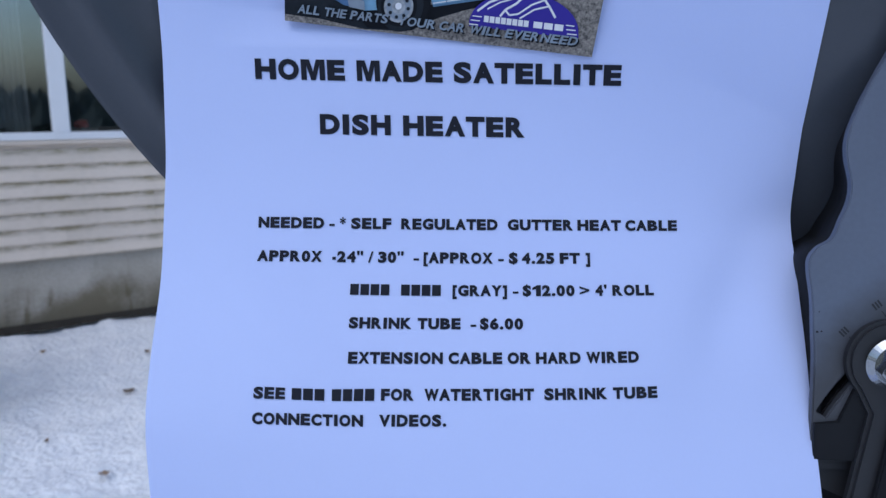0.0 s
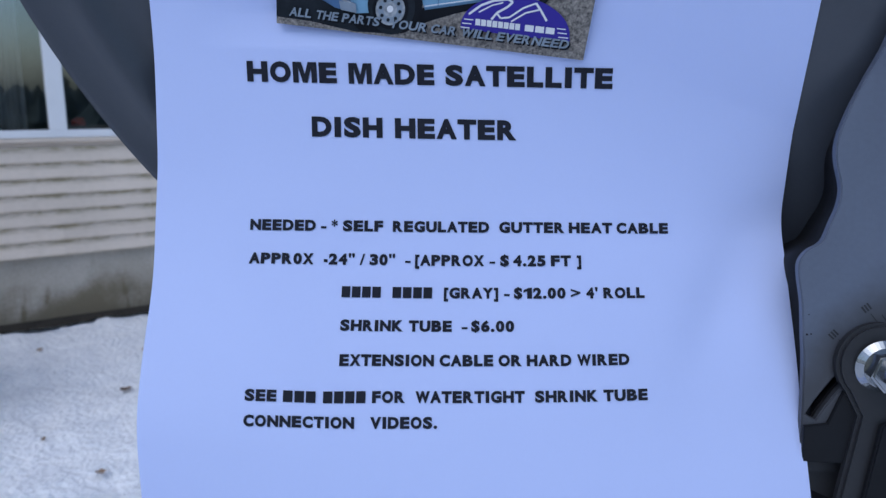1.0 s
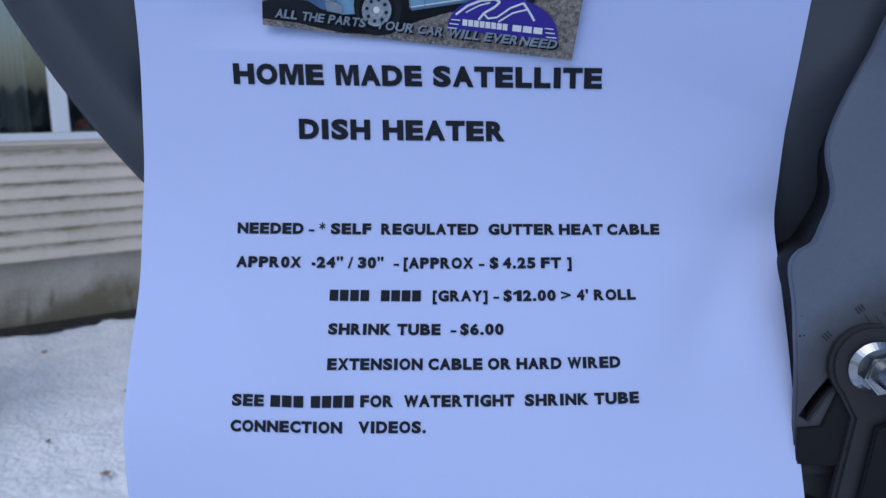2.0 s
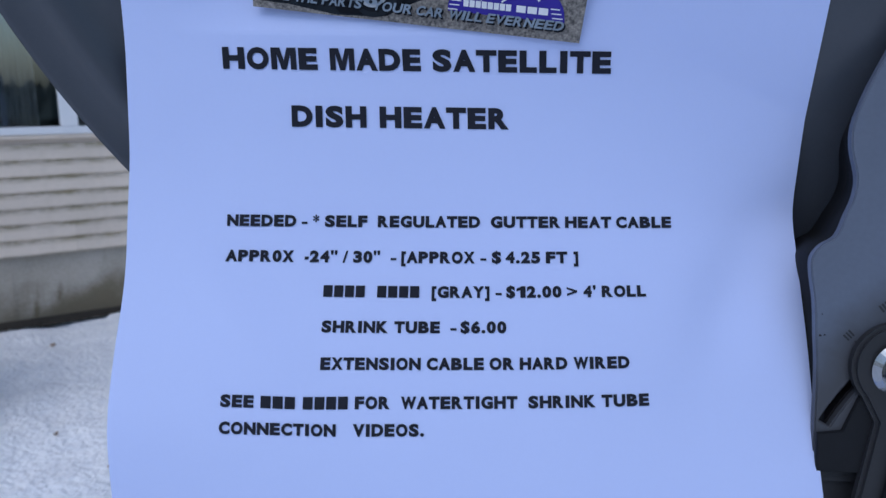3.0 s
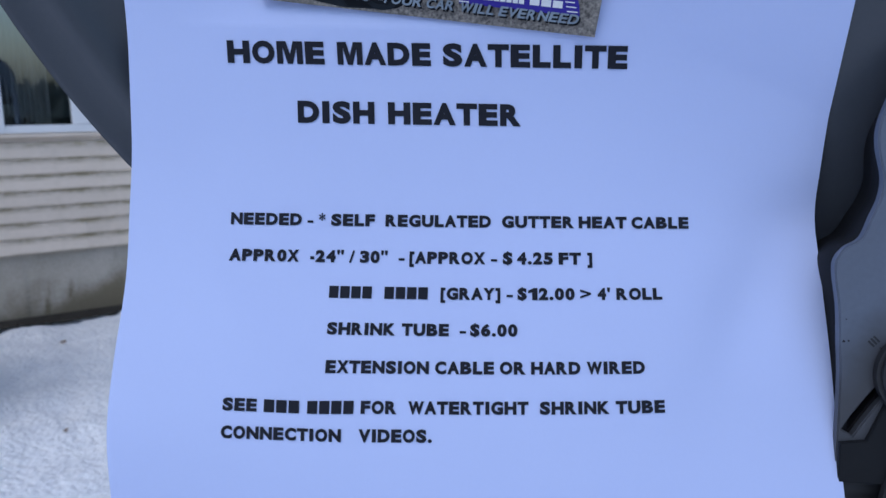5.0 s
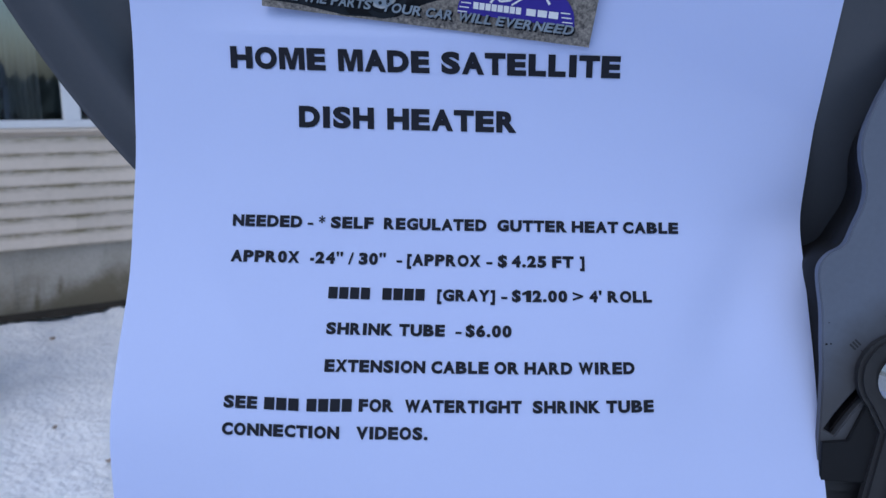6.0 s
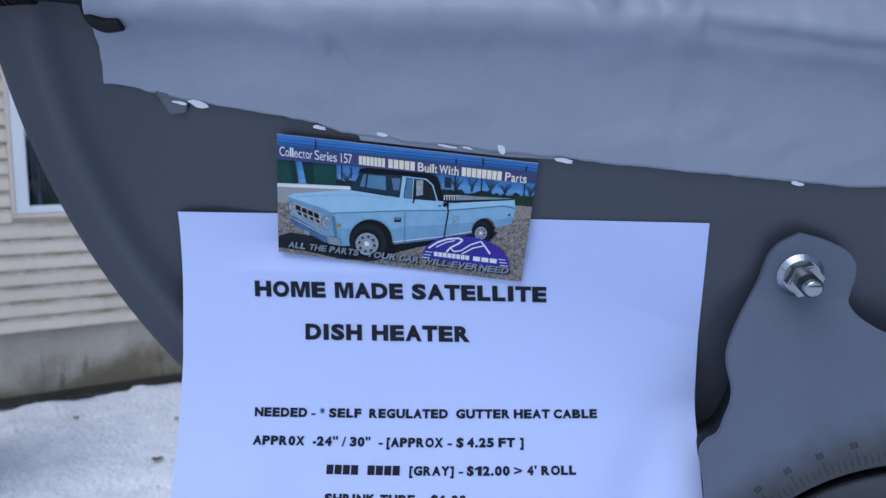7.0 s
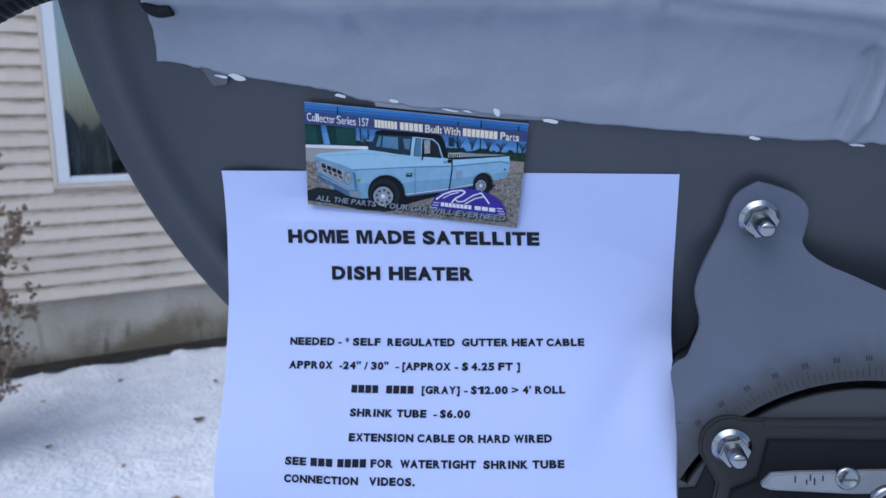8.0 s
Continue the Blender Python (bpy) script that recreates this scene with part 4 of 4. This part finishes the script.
def build_card():
    card = thing("fridge_magnet", CARD, "glossy picture card magnet of a pale blue pickup truck", "magnet")
    hw, hh = CARD_W / 2, CARD_H / 2
    part("card", plate([(-hw, -hh), (hw, -hh), (hw, hh), (-hw, hh)], 0.0007, (), 0.0001), flat("card_edge", (0.5, 0.5, 0.52)), card)
    level = [0]
    c_sky = [flat("print_sky", (0.07 + 0.05 * k, 0.24 + 0.07 * k, 0.62 + 0.04 * k), scale=60) for k in range(4)]
    c_navy = flat("print_navy", (0.065, 0.08, 0.20))
    c_grav = mat("print_gravel", (0.37, 0.34, 0.30), 0.5, scale=900, fine=1500, bump=0, tint=(0.03, 0.03, 0.033), spec=0.25)
    c_far = mat("print_far_gravel", (0.34, 0.31, 0.27), 0.5, scale=900, fine=2600, bump=0, tint=(0.17, 0.15, 0.13), spec=0.25)
    c_road = flat("print_pale_ground", (0.36, 0.38, 0.38))
    c_tank = flat("print_green_tank", (0.022, 0.085, 0.075), vary=0.4)
    c_dim = flat("print_dark_tank", (0.012, 0.045, 0.045))
    c_tree = flat("print_dark_trees", (0.035, 0.05, 0.065), vary=0.5, scale=400)
    c_grass = flat("print_grass", (0.03, 0.06, 0.035), vary=0.5, scale=400)
    c_body = flat("print_pale_blue", (0.30, 0.52, 0.72), vary=0.16, scale=200)
    c_hood = flat("print_light_blue", (0.40, 0.64, 0.82), vary=0.12, scale=200)
    c_low = flat("print_lower_blue", (0.23, 0.42, 0.60), vary=0.16, scale=200)
    c_shade = flat("print_blue_shade", (0.12, 0.22, 0.34))
    c_black = flat("print_black", (0.008, 0.010, 0.014))
    c_dark = flat("print_dark", (0.020, 0.026, 0.034), vary=0.4)
    c_glass = flat("print_glass", (0.025, 0.055, 0.085), vary=0.4)
    c_pane = flat("print_far_pane", (0.13, 0.27, 0.42), vary=0.3)
    c_chrome = flat("print_chrome", (0.48, 0.52, 0.56), vary=0.6, scale=500)
    c_white = flat("print_white", (0.86, 0.87, 0.89))
    c_cream = flat("print_cream", (0.90, 0.83, 0.66))
    c_amber = flat("print_amber", (0.35, 0.30, 0.05))
    c_logo = flat("print_violet_blue", (0.055, 0.04, 0.34))
    c_steel = flat("print_steel", (0.30, 0.36, 0.43), vary=0.3)
    c_bump = flat("print_bumper_blue", (0.10, 0.19, 0.36), vary=0.4, scale=300)

    def inside(p):
        return (min(hw, max(-hw, p[0])), min(hh, max(-hh, p[1])))

    def lay(name, pts, m, raw=False, clip=True):
        level[0] += 1
        bm = bmesh.new()
        q = pts if raw else [art(*p) for p in pts]
        q = [inside(p) for p in q] if clip else q
        bm.faces.new([bm.verts.new((x, y, 0)) for x, y in q])
        bmesh.ops.triangulate(bm, faces=bm.faces[:])
        bm.normal_update()
        for f in bm.faces:
            if f.normal.z < 0:
                f.normal_flip()
        for v in bm.verts:
            v.co.z = 0.00003 + level[0] * 0.000006
        return part(name, bm, m, card)

    def disc(name, x, y, rx, ry, m, n=28):
        return lay(name, [(x + rx * math.cos(k * math.tau / n), y + ry * math.sin(k * math.tau / n)) for k in range(n)], m)

    def strip(name, pts, half, m):
        """A printed line of even width through the points."""
        for p, q in zip(pts, pts[1:]):
            dx, dy = q[0] - p[0], q[1] - p[1]
            d = math.hypot(dx, dy)
            nx, ny = -dy / d * half, dx / d * half
            lay(name, [(p[0] + nx, p[1] + ny), (q[0] + nx, q[1] + ny), (q[0] - nx, q[1] - ny), (p[0] - nx, p[1] - ny)], m)

    for k, y in enumerate((20, 130, 172, 210)):
        lay("printed_sky", [(0, y), (1130, y + 100), (1130, 345), (0, 250)], c_sky[k])
    rnd = random.Random(11)
    strip("printed_wire", [(40, 74), (1092, 178)], 1.4, c_navy)
    strip("printed_wire", [(40, 62), (1092, 168)], 1.2, c_navy)
    # bare trees and the dark line of the far side
    ridge = [(285, 222)] + [(285 + 14 * k, 224 + 1.15 * k + rnd.uniform(-14, 8)) for k in range(1, 58)] + [(1110, 282), (1110, 345), (285, 270)]
    lay("printed_treeline", ridge, c_tree)
    for x, y, h in ((830, 268, 62), (905, 272, 52), (960, 276, 40), (1060, 284, 45), (770, 262, 45), (330, 235, 40)):
        for q in range(7):
            strip("printed_branch", [(x + rnd.uniform(-3, 3), y), (x + (q - 3) * 4.0, y - h * 0.55), (x + (q - 3) * 9 + rnd.uniform(-4, 4), y - h * rnd.uniform(0.8, 1.05))], 1.1, c_tree)
    for x, t, b in ((763, 138, 275), (867, 136, 270), (1034, 165, 290), (349, 172, 215), (210, 68, 140), (312, 160, 220)):
        strip("printed_post", [(x, t), (x, b)], 2.4, c_dark)
    lay("printed_shed", [(722, 210), (748, 213), (748, 252), (722, 250)], c_glass)
    lay("printed_tank", [(20, 132), (122, 138), (134, 236), (20, 232)], c_tank)
    lay("printed_tank", [(150, 140), (288, 154), (291, 246), (166, 238)], c_tank)
    lay("printed_tank", [(150, 140), (196, 145), (200, 240), (166, 238)], c_dim)
    lay("printed_tank", [(100, 137), (122, 138), (134, 236), (108, 235)], c_dim)
    lay("printed_grass", [(715, 270), (1110, 288), (1110, 335), (1000, 326), (720, 305)], c_grass)
    lay("printed_ground", [(0, 230), (350, 252), (350, 300), (0, 330)], c_road)
    strip("printed_wall", [(20, 240), (345, 254)], 7, c_white)
    lay("printed_gravel", [(1000, 318), (1130, 330), (1130, 420), (900, 420)], c_far)
    lay("printed_gravel", [(0, 310), (300, 300), (700, 400), (1130, 372), (1130, 700), (0, 570)], c_grav)
    lay("printed_shadow", [(30, 455), (90, 440), (300, 470), (520, 478), (840, 425), (945, 428), (925, 452), (760, 470), (640, 492), (480, 535), (440, 558), (300, 552), (150, 520), (30, 505)], c_dark)
    lay("printed_shadow", [(250, 480), (345, 470), (520, 482), (735, 455), (845, 435), (800, 458), (560, 510), (455, 556), (310, 548)], c_black)
    # cab and body
    lay("printed_body_side", [(262, 352), (560, 340), (735, 338), (745, 318), (1000, 296), (1007, 335), (996, 394), (936, 408), (925, 386), (905, 370), (875, 372), (852, 394), (845, 430), (735, 452), (524, 482), (512, 442), (482, 404), (432, 386), (385, 396), (352, 432), (345, 494), (298, 496), (278, 452)], c_body)
    lay("printed_lower_side", [(280, 420), (345, 420), (345, 494), (298, 496)], c_low)
    lay("printed_lower_side", [(500, 422), (570, 410), (730, 400), (728, 453), (524, 482)], c_low)
    lay("printed_lower_side", [(736, 398), (850, 388), (845, 430), (732, 452)], c_low)
    lay("printed_lower_side", [(930, 378), (1000, 366), (996, 394), (936, 408)], c_low)
    lay("printed_hood", [(88, 288), (110, 277), (340, 261), (545, 288), (735, 306), (740, 338), (560, 342), (268, 356), (238, 344), (90, 300)], c_hood)
    lay("printed_bedside", [(745, 312), (1000, 297), (1004, 322), (960, 318), (742, 338)], c_hood)
    lay("printed_hood_nose", [(88, 290), (240, 340), (268, 356), (262, 366), (232, 354), (88, 304)], c_low)
    strip("printed_hood_crease", [(120, 290), (330, 280), (480, 292)], 1.6, c_body)
    strip("printed_body_line", [(268, 357), (560, 344), (735, 341)], 2.2, c_shade)
    strip("printed_body_line", [(745, 341), (960, 321), (1004, 330)], 2.0, c_shade)
    strip("printed_sill", [(524, 482), (735, 454), (845, 431)], 3.2, c_shade)
    strip("printed_sill", [(524, 474), (735, 447), (845, 425)], 1.6, c_white)
    lay("printed_roof", [(378, 194), (388, 178), (420, 172), (560, 181), (660, 194), (690, 206), (706, 238), (716, 302), (694, 302), (682, 250), (656, 220), (580, 206), (386, 194)], c_black)
    lay("printed_windscreen", [(386, 192), (556, 205), (546, 291), (346, 262)], c_glass)
    lay("printed_rear_pane", [(400, 199), (488, 206), (490, 262), (384, 246)], c_pane)
    lay("printed_rear_pane", [(512, 214), (548, 214), (542, 262), (520, 260)], c_shade)
    strip("printed_pillar_shade", [(416, 198), (408, 250)], 4, c_glass)
    strip("printed_wiper", [(350, 258), (440, 274), (500, 284)], 1.6, c_black)
    strip("printed_pillar", [(563, 206), (553, 292)], 7.5, c_hood)
    lay("printed_side_window", [(573, 212), (648, 220), (672, 240), (692, 303), (562, 293)], c_dark)
    lay("printed_vent_pane", [(574, 214), (598, 217), (592, 294), (563, 292)], c_pane)
    strip("printed_window_trim", [(568, 208), (650, 217), (676, 240), (697, 304)], 2.4, c_hood)
    strip("printed_window_trim", [(600, 216), (596, 294)], 1.8, c_hood)
    lay("printed_mirror", [(610, 220), (638, 221), (638, 279), (612, 283)], c_chrome)
    strip("printed_mirror_arm", [(604, 236), (606, 292), (598, 312)], 3, c_black)
    strip("printed_bed_rail", [(720, 303), (996, 292)], 3.2, c_black)
    lay("printed_bed", [(778, 277), (860, 284), (985, 290), (985, 292), (778, 299)], c_steel)
    for k in range(6):
        strip("printed_rack", [(724 + 10 * k, 280), (724 + 10 * k, 300)], 1.4, c_white)
    strip("printed_rack", [(722, 281), (778, 281)], 1.4, c_white)
    strip("printed_door_gap", [(735, 306), (742, 345), (735, 400), (729, 455)], 2.6, c_black)
    strip("printed_door_gap", [(568, 345), (567, 474)], 1.2, c_shade)
    strip("printed_handle", [(700, 321), (714, 322)], 3.5, c_shade)
    disc("printed_handle", 727, 317, 8, 9, c_black)
    lay("printed_badge", [(525, 373), (553, 372), (553, 389), (525, 390)], c_dark)
    strip("printed_badge_line", [(528, 378), (550, 377)], 2, c_chrome)
    lay("printed_notice", [(762, 364), (786, 362), (786, 396), (762, 398)], c_low)
    lay("printed_notice", [(767, 369), (781, 368), (781, 391), (767, 392)], c_chrome)
    disc("printed_tail_lamp", 984, 356, 4, 5, c_dark)
    # front: chrome surround, openings, lamps, bumper
    lay("printed_front", [(88, 302), (232, 352), (268, 366), (278, 456), (228, 440), (96, 372)], c_low)
    lay("printed_grille", [(96, 308), (108, 310), (226, 358), (232, 420), (222, 424), (112, 362), (98, 346)], c_chrome)
    for k in range(4):
        x, y = 119 + k * 25, 322 + k * 10.4
        lay("printed_grille_gap", [(x, y), (x + 20, y + 8), (x + 20, y + 27), (x, y + 19)], c_black)
        lay("printed_grille_gap", [(x + 4, y + 26), (x + 21, y + 34), (x + 22, y + 46), (x + 10, y + 40)], c_black)
    disc("printed_headlamp", 98, 328, 9, 22, c_shade)
    disc("printed_headlamp", 98, 328, 6, 16, c_chrome)
    disc("printed_headlamp", 243, 396, 21, 31, c_shade)
    disc("printed_headlamp", 244, 396, 17, 26, c_chrome)
    disc("printed_headlamp", 247, 398, 10, 17, c_steel)
    lay("printed_front_edge", [(266, 364), (280, 372), (284, 456), (276, 456)], c_shade)
    disc("printed_marker", 295, 407, 10, 7, c_amber)
    lay("printed_bumper", [(92, 370), (106, 368), (228, 438), (300, 466), (302, 494), (232, 478), (150, 432), (96, 396)], c_bump)
    strip("printed_bumper_edge", [(94, 373), (228, 443), (298, 470)], 3.0, c_chrome)
    lay("printed_bumper_end", [(244, 456), (300, 468), (302, 494), (250, 484)], c_steel)
    lay("printed_plate", [(148, 424), (170, 434), (170, 452), (148, 440)], c_steel)
    for x, y, rx, ry, ar in ((418, 478, 80, 88, 1.12), (880, 428, 40, 50, 1.12)):
        disc("printed_wheel_arch", x + rx * 0.12, y - ry * 0.12, rx * ar, ry * 1.0, c_black)
        disc("printed_tyre", x, y, rx * 0.94, ry * 0.92, c_dark)
        disc("printed_tyre_wall", x - rx * 0.06, y + ry * 0.04, rx * 0.74, ry * 0.70, c_black)
        disc("printed_rim", x - rx * 0.07, y + ry * 0.06, rx * 0.60, ry * 0.54, c_chrome)
        disc("printed_rim", x - rx * 0.07, y + ry * 0.06, rx * 0.50, ry * 0.45, c_steel)
        for q in range(8):
            a = q * math.tau / 8 + 0.2
            disc("printed_rim_hole", x - rx * 0.07 + rx * 0.40 * math.cos(a), y + ry * 0.06 + ry * 0.36 * math.sin(a), rx * 0.075, ry * 0.065, c_dark, 8)
        disc("printed_hub", x - rx * 0.07, y + ry * 0.06, rx * 0.28, ry * 0.26, c_chrome)
        disc("printed_hub", x - rx * 0.08, y + ry * 0.04, rx * 0.13, ry * 0.12, c_white)
    lay("printed_mudflap", [(908, 398), (930, 402), (927, 446), (910, 446)], c_black)
    # violet sign on the lower edge: a plain domed shape with two pale sweeps and a bar
    dome = [(645, 540)] + [(822 + 178 * math.cos(radians(a)), 548 + 105 * math.sin(radians(a)) + 0.10 * 178 * math.cos(radians(a))) for a in range(184, 357, 8)] + [(1003, 580)]
    lay("printed_sign", dome, c_logo)
    for pts, half in ((((668, 496), (705, 470), (745, 456), (790, 452), (806, 460), (790, 475), (758, 492), (742, 512)), 3.6), (((700, 490), (740, 470), (775, 462)), 2.2), (((758, 494), (772, 508), (800, 505), (840, 478), (880, 464)), 2.8), (((880, 464), (900, 488), (920, 516)), 3.4), (((806, 518), (850, 492), (896, 482)), 2.6)):
        strip("printed_sweep", pts, half, c_white)
    for k in range(3):
        strip("printed_stripe", [(654 - 5 * k, 510 + 12 * k), (684 - 5 * k, 513 + 12 * k)], 1.6, c_white)
        strip("printed_stripe", [(956 + 4 * k, 538 + 13 * k), (984 + 6 * k, 541 + 13 * k)], 1.6, c_white)
    lay("printed_navy_band", [(0, 78), (0, 132), (1130, 236), (1130, 192)], c_navy)

    def words(items, base, cap, slope, m, name, weight=0.0, lean=0.0):
        """A printed line; items as in the notes; places in the picture's grid."""
        level[0] += 1
        z = 0.00003 + level[0] * 0.000006
        for w, a, b in items:
            print_word(name, w, a, b, base, cap, weight, lambda x, y: Vector((*art(x + lean * (base - y), y + slope * (x - 42)), z)), m, card)

    words([("Collector", 66, 198), ("Series", 207, 296), ("157", 306, 356)], 122, 36, 0.107, c_white, "printed_caption", 0.0)
    words([("#7", 382, 488), ("#5", 498, 606), ("Built", 616, 692), ("With", 700, 776), ("#8", 786, 944), ("Parts", 956, 1040)], 122, 34, 0.107, c_cream, "printed_caption", 0.018)
    slogan = [("ALL", 78, 150), ("THE", 165, 238), ("PARTS", 252, 375), ("YOUR", 408, 532), ("CAR", 545, 628), ("WILL", 645, 748), ("EVER", 762, 872), ("NEED", 878, 998)]
    words([(w, a + 5, b + 5) for w, a, b in slogan], 502, 28, 0.108, c_black, "printed_slogan", 0.04, 0.3)
    words(slogan, 497, 26, 0.108, c_steel, "printed_slogan", 0.03, 0.3)
    words([("#8", 690, 838), ("#3", 850, 952)], 458, 19, 0.108, c_white, "printed_sign_bar", 0.0)


build_card()


# ---- shrub by the house ----
def build_shrub():
    rnd = random.Random(7)
    shrub = thing("dead_shrub", pose(-2.90, 2.54, 0), "bare brown winter shrub with withered leaves beside the house", "shrub")
    leaf_v, leaf_f = [], []
    k = 0
    for i in range(70):
        a = rnd.uniform(0, math.tau)
        spread = rnd.uniform(0.08, 0.48)
        h = rnd.uniform(0.7, 1.75) * (1 - 0.3 * spread)
        base = Vector((rnd.uniform(-0.12, 0.12), rnd.uniform(-0.12, 0.12), -0.03))
        tip = base + Vector((spread * math.cos(a), spread * math.sin(a), h))
        bend = Vector((rnd.uniform(-0.08, 0.08), rnd.uniform(-0.08, 0.08), 0))
        pts = smooth_line([base, base.lerp(tip, 0.35) + bend * 0.6, base.lerp(tip, 0.7) + bend, tip], 5)
        n = len(pts)
        part("stem", tube(pts, [0.006 * (1 - 0.8 * j / n) for j in range(n)], 6), TWIG, shrub, smooth=True)
        for j in range(20):
            p = pts[rnd.randrange(n // 3, n)]
            d = Vector((rnd.gauss(0, 1), rnd.gauss(0, 1), rnd.gauss(0.5, 0.8))).normalized()
            q = p + d * rnd.uniform(0.04, 0.17)
            if j < 6:
                part("twig", tube([p, p.lerp(q, 0.5) + Vector((0, 0, 0.01)), q], [0.0022, 0.0017, 0.0009], 5), TWIG, shrub)
            for _ in range(7):
                c = p.lerp(q, rnd.random()) + Vector((rnd.gauss(0, 0.012), rnd.gauss(0, 0.012), rnd.gauss(0, 0.012)))
                ax = Vector((rnd.gauss(0, 1), rnd.gauss(0, 1), rnd.gauss(-0.4, 1))).normalized()
                sd = ax.orthogonal().normalized()
                nn = ax.cross(sd)
                L, W = rnd.uniform(0.018, 0.045), rnd.uniform(0.008, 0.017)
                o = len(leaf_v)
                leaf_v += [c, c + ax * L * 0.5 + sd * W + nn * W * 0.6, c + ax * L, c + ax * L * 0.5 - sd * W + nn * W * 0.6, c + ax * L * 0.5 - nn * 0.001]
                leaf_f += [(o, o + 1, o + 4), (o + 1, o + 2, o + 4), (o + 2, o + 3, o + 4), (o + 3, o, o + 4)]
                k += 1
    me = bpy.data.meshes.new("leaves")
    me.from_pydata([tuple(v) for v in leaf_v], [], leaf_f)
    me.materials.append(LEAF)
    ob = new("leaves", me)
    ob.parent = shrub
    tagged(ob, "withered brown leaves", kind="stuff")


build_shrub()


# ---- litter on the snow ----
def build_leaf(x, y, size, turn, rnd):
    bm = bmesh.new()
    n = 11
    pts = [(size * (0.5 + 0.12 * rnd.uniform(-1, 1)) * math.cos(k * math.tau / n) * (1.0 if k % 2 else 0.8), size * 0.34 * math.sin(k * math.tau / n) * (1.0 if k % 2 else 0.75)) for k in range(n)]
    ring = [bm.verts.new((a, b, 0.010 + 0.010 * rnd.random())) for a, b in pts]
    c = bm.verts.new((0, 0, 0.004))
    for k in range(n):
        bm.faces.new((c, ring[k], ring[(k + 1) % n]))
    bmesh.ops.solidify(bm, geom=bm.faces[:], thickness=0.001)
    ob = part("dead_leaf", bm, LEAF)
    ob.matrix_basis = pose(x, y, 0.006, 0, 0, turn)
    tagged(ob, "curled brown dead leaf lying on the snow", "leaf", "dead leaves on the snow")


_r = random.Random(3)
for _x, _y, _sz in ((-2.6584, 3.6831, 0.055), (-1.8722, 3.1686, 0.070), (-2.05, 3.75, 0.045), (-2.45, 2.75, 0.05), (-1.55, 2.35, 0.05), (-2.9, 3.3, 0.04), (-1.95, 2.6, 0.035), (-1.25, 3.0, 0.045)):
    build_leaf(_x, _y, _sz, _r.uniform(0, 360), _r)


# ---- far trees behind the yard, which the panes mirror ----
def build_far_trees():
    rnd = random.Random(21)
    bm = bmesh.new()
    for i in range(90):
        a = radians(rnd.uniform(-175, -5))
        d = rnd.uniform(45, 70)
        x, y, h, w = d * math.cos(a), d * math.sin(a), rnd.uniform(2.6, 4.6), rnd.uniform(1.2, 2.4)
        for k in range(5):
            z0, z1 = h * (0.08 + 0.17 * k), h * (0.42 + 0.15 * k)
            ww = w * (1 - 0.17 * k)
            n = 9
            top = bm.verts.new((x, y, min(z1, h)))
            ring = [bm.verts.new((x + ww * rnd.uniform(0.6, 1.1) * math.cos(q * math.tau / n), y + ww * rnd.uniform(0.6, 1.1) * math.sin(q * math.tau / n), z0 + rnd.uniform(-0.3, 0.3))) for q in range(n)]
            for q in range(n):
                bm.faces.new((ring[q], ring[(q + 1) % n], top))
        ring = [bm.verts.new((x + 0.18 * math.cos(q), y + 0.18 * math.sin(q), zz)) for zz in (-0.1, h * 0.4) for q in (0, 2.1, 4.2)]
        for q in range(3):
            bm.faces.new((ring[q], ring[(q + 1) % 3], ring[3 + (q + 1) % 3], ring[3 + q]))
    # nearer unseen brush, added so the panes mirror it instead of bright snow
    for i in range(760):
        a = radians(rnd.uniform(-105, -15))
        d = rnd.uniform(14, 60)
        x, y, h, w = d * math.cos(a) - 2.7, d * math.sin(a) + 4.2, rnd.uniform(0.5, 1.2) + 0.019 * d, rnd.uniform(0.6, 1.2)
        for k in range(3):
            n = 7
            top = bm.verts.new((x + rnd.uniform(-0.3, 0.3) * w, y + rnd.uniform(-0.3, 0.3) * w, h * (0.6 + 0.2 * k)))
            ring = [bm.verts.new((x + w * rnd.uniform(0.4, 1.1) * math.cos(q * math.tau / n), y + w * rnd.uniform(0.4, 1.1) * math.sin(q * math.tau / n), h * (0.3 * k) * rnd.uniform(0.6, 1.0) - 0.02)) for q in range(n)]
            for q in range(n):
                bm.faces.new((ring[q], ring[(q + 1) % n], top))
    ob = part("far_trees", bm, PINE)
    tagged(ob, "far evergreen trees behind the yard, with unseen brush added to darken the panes", "trees", kind="stuff")


build_far_trees()
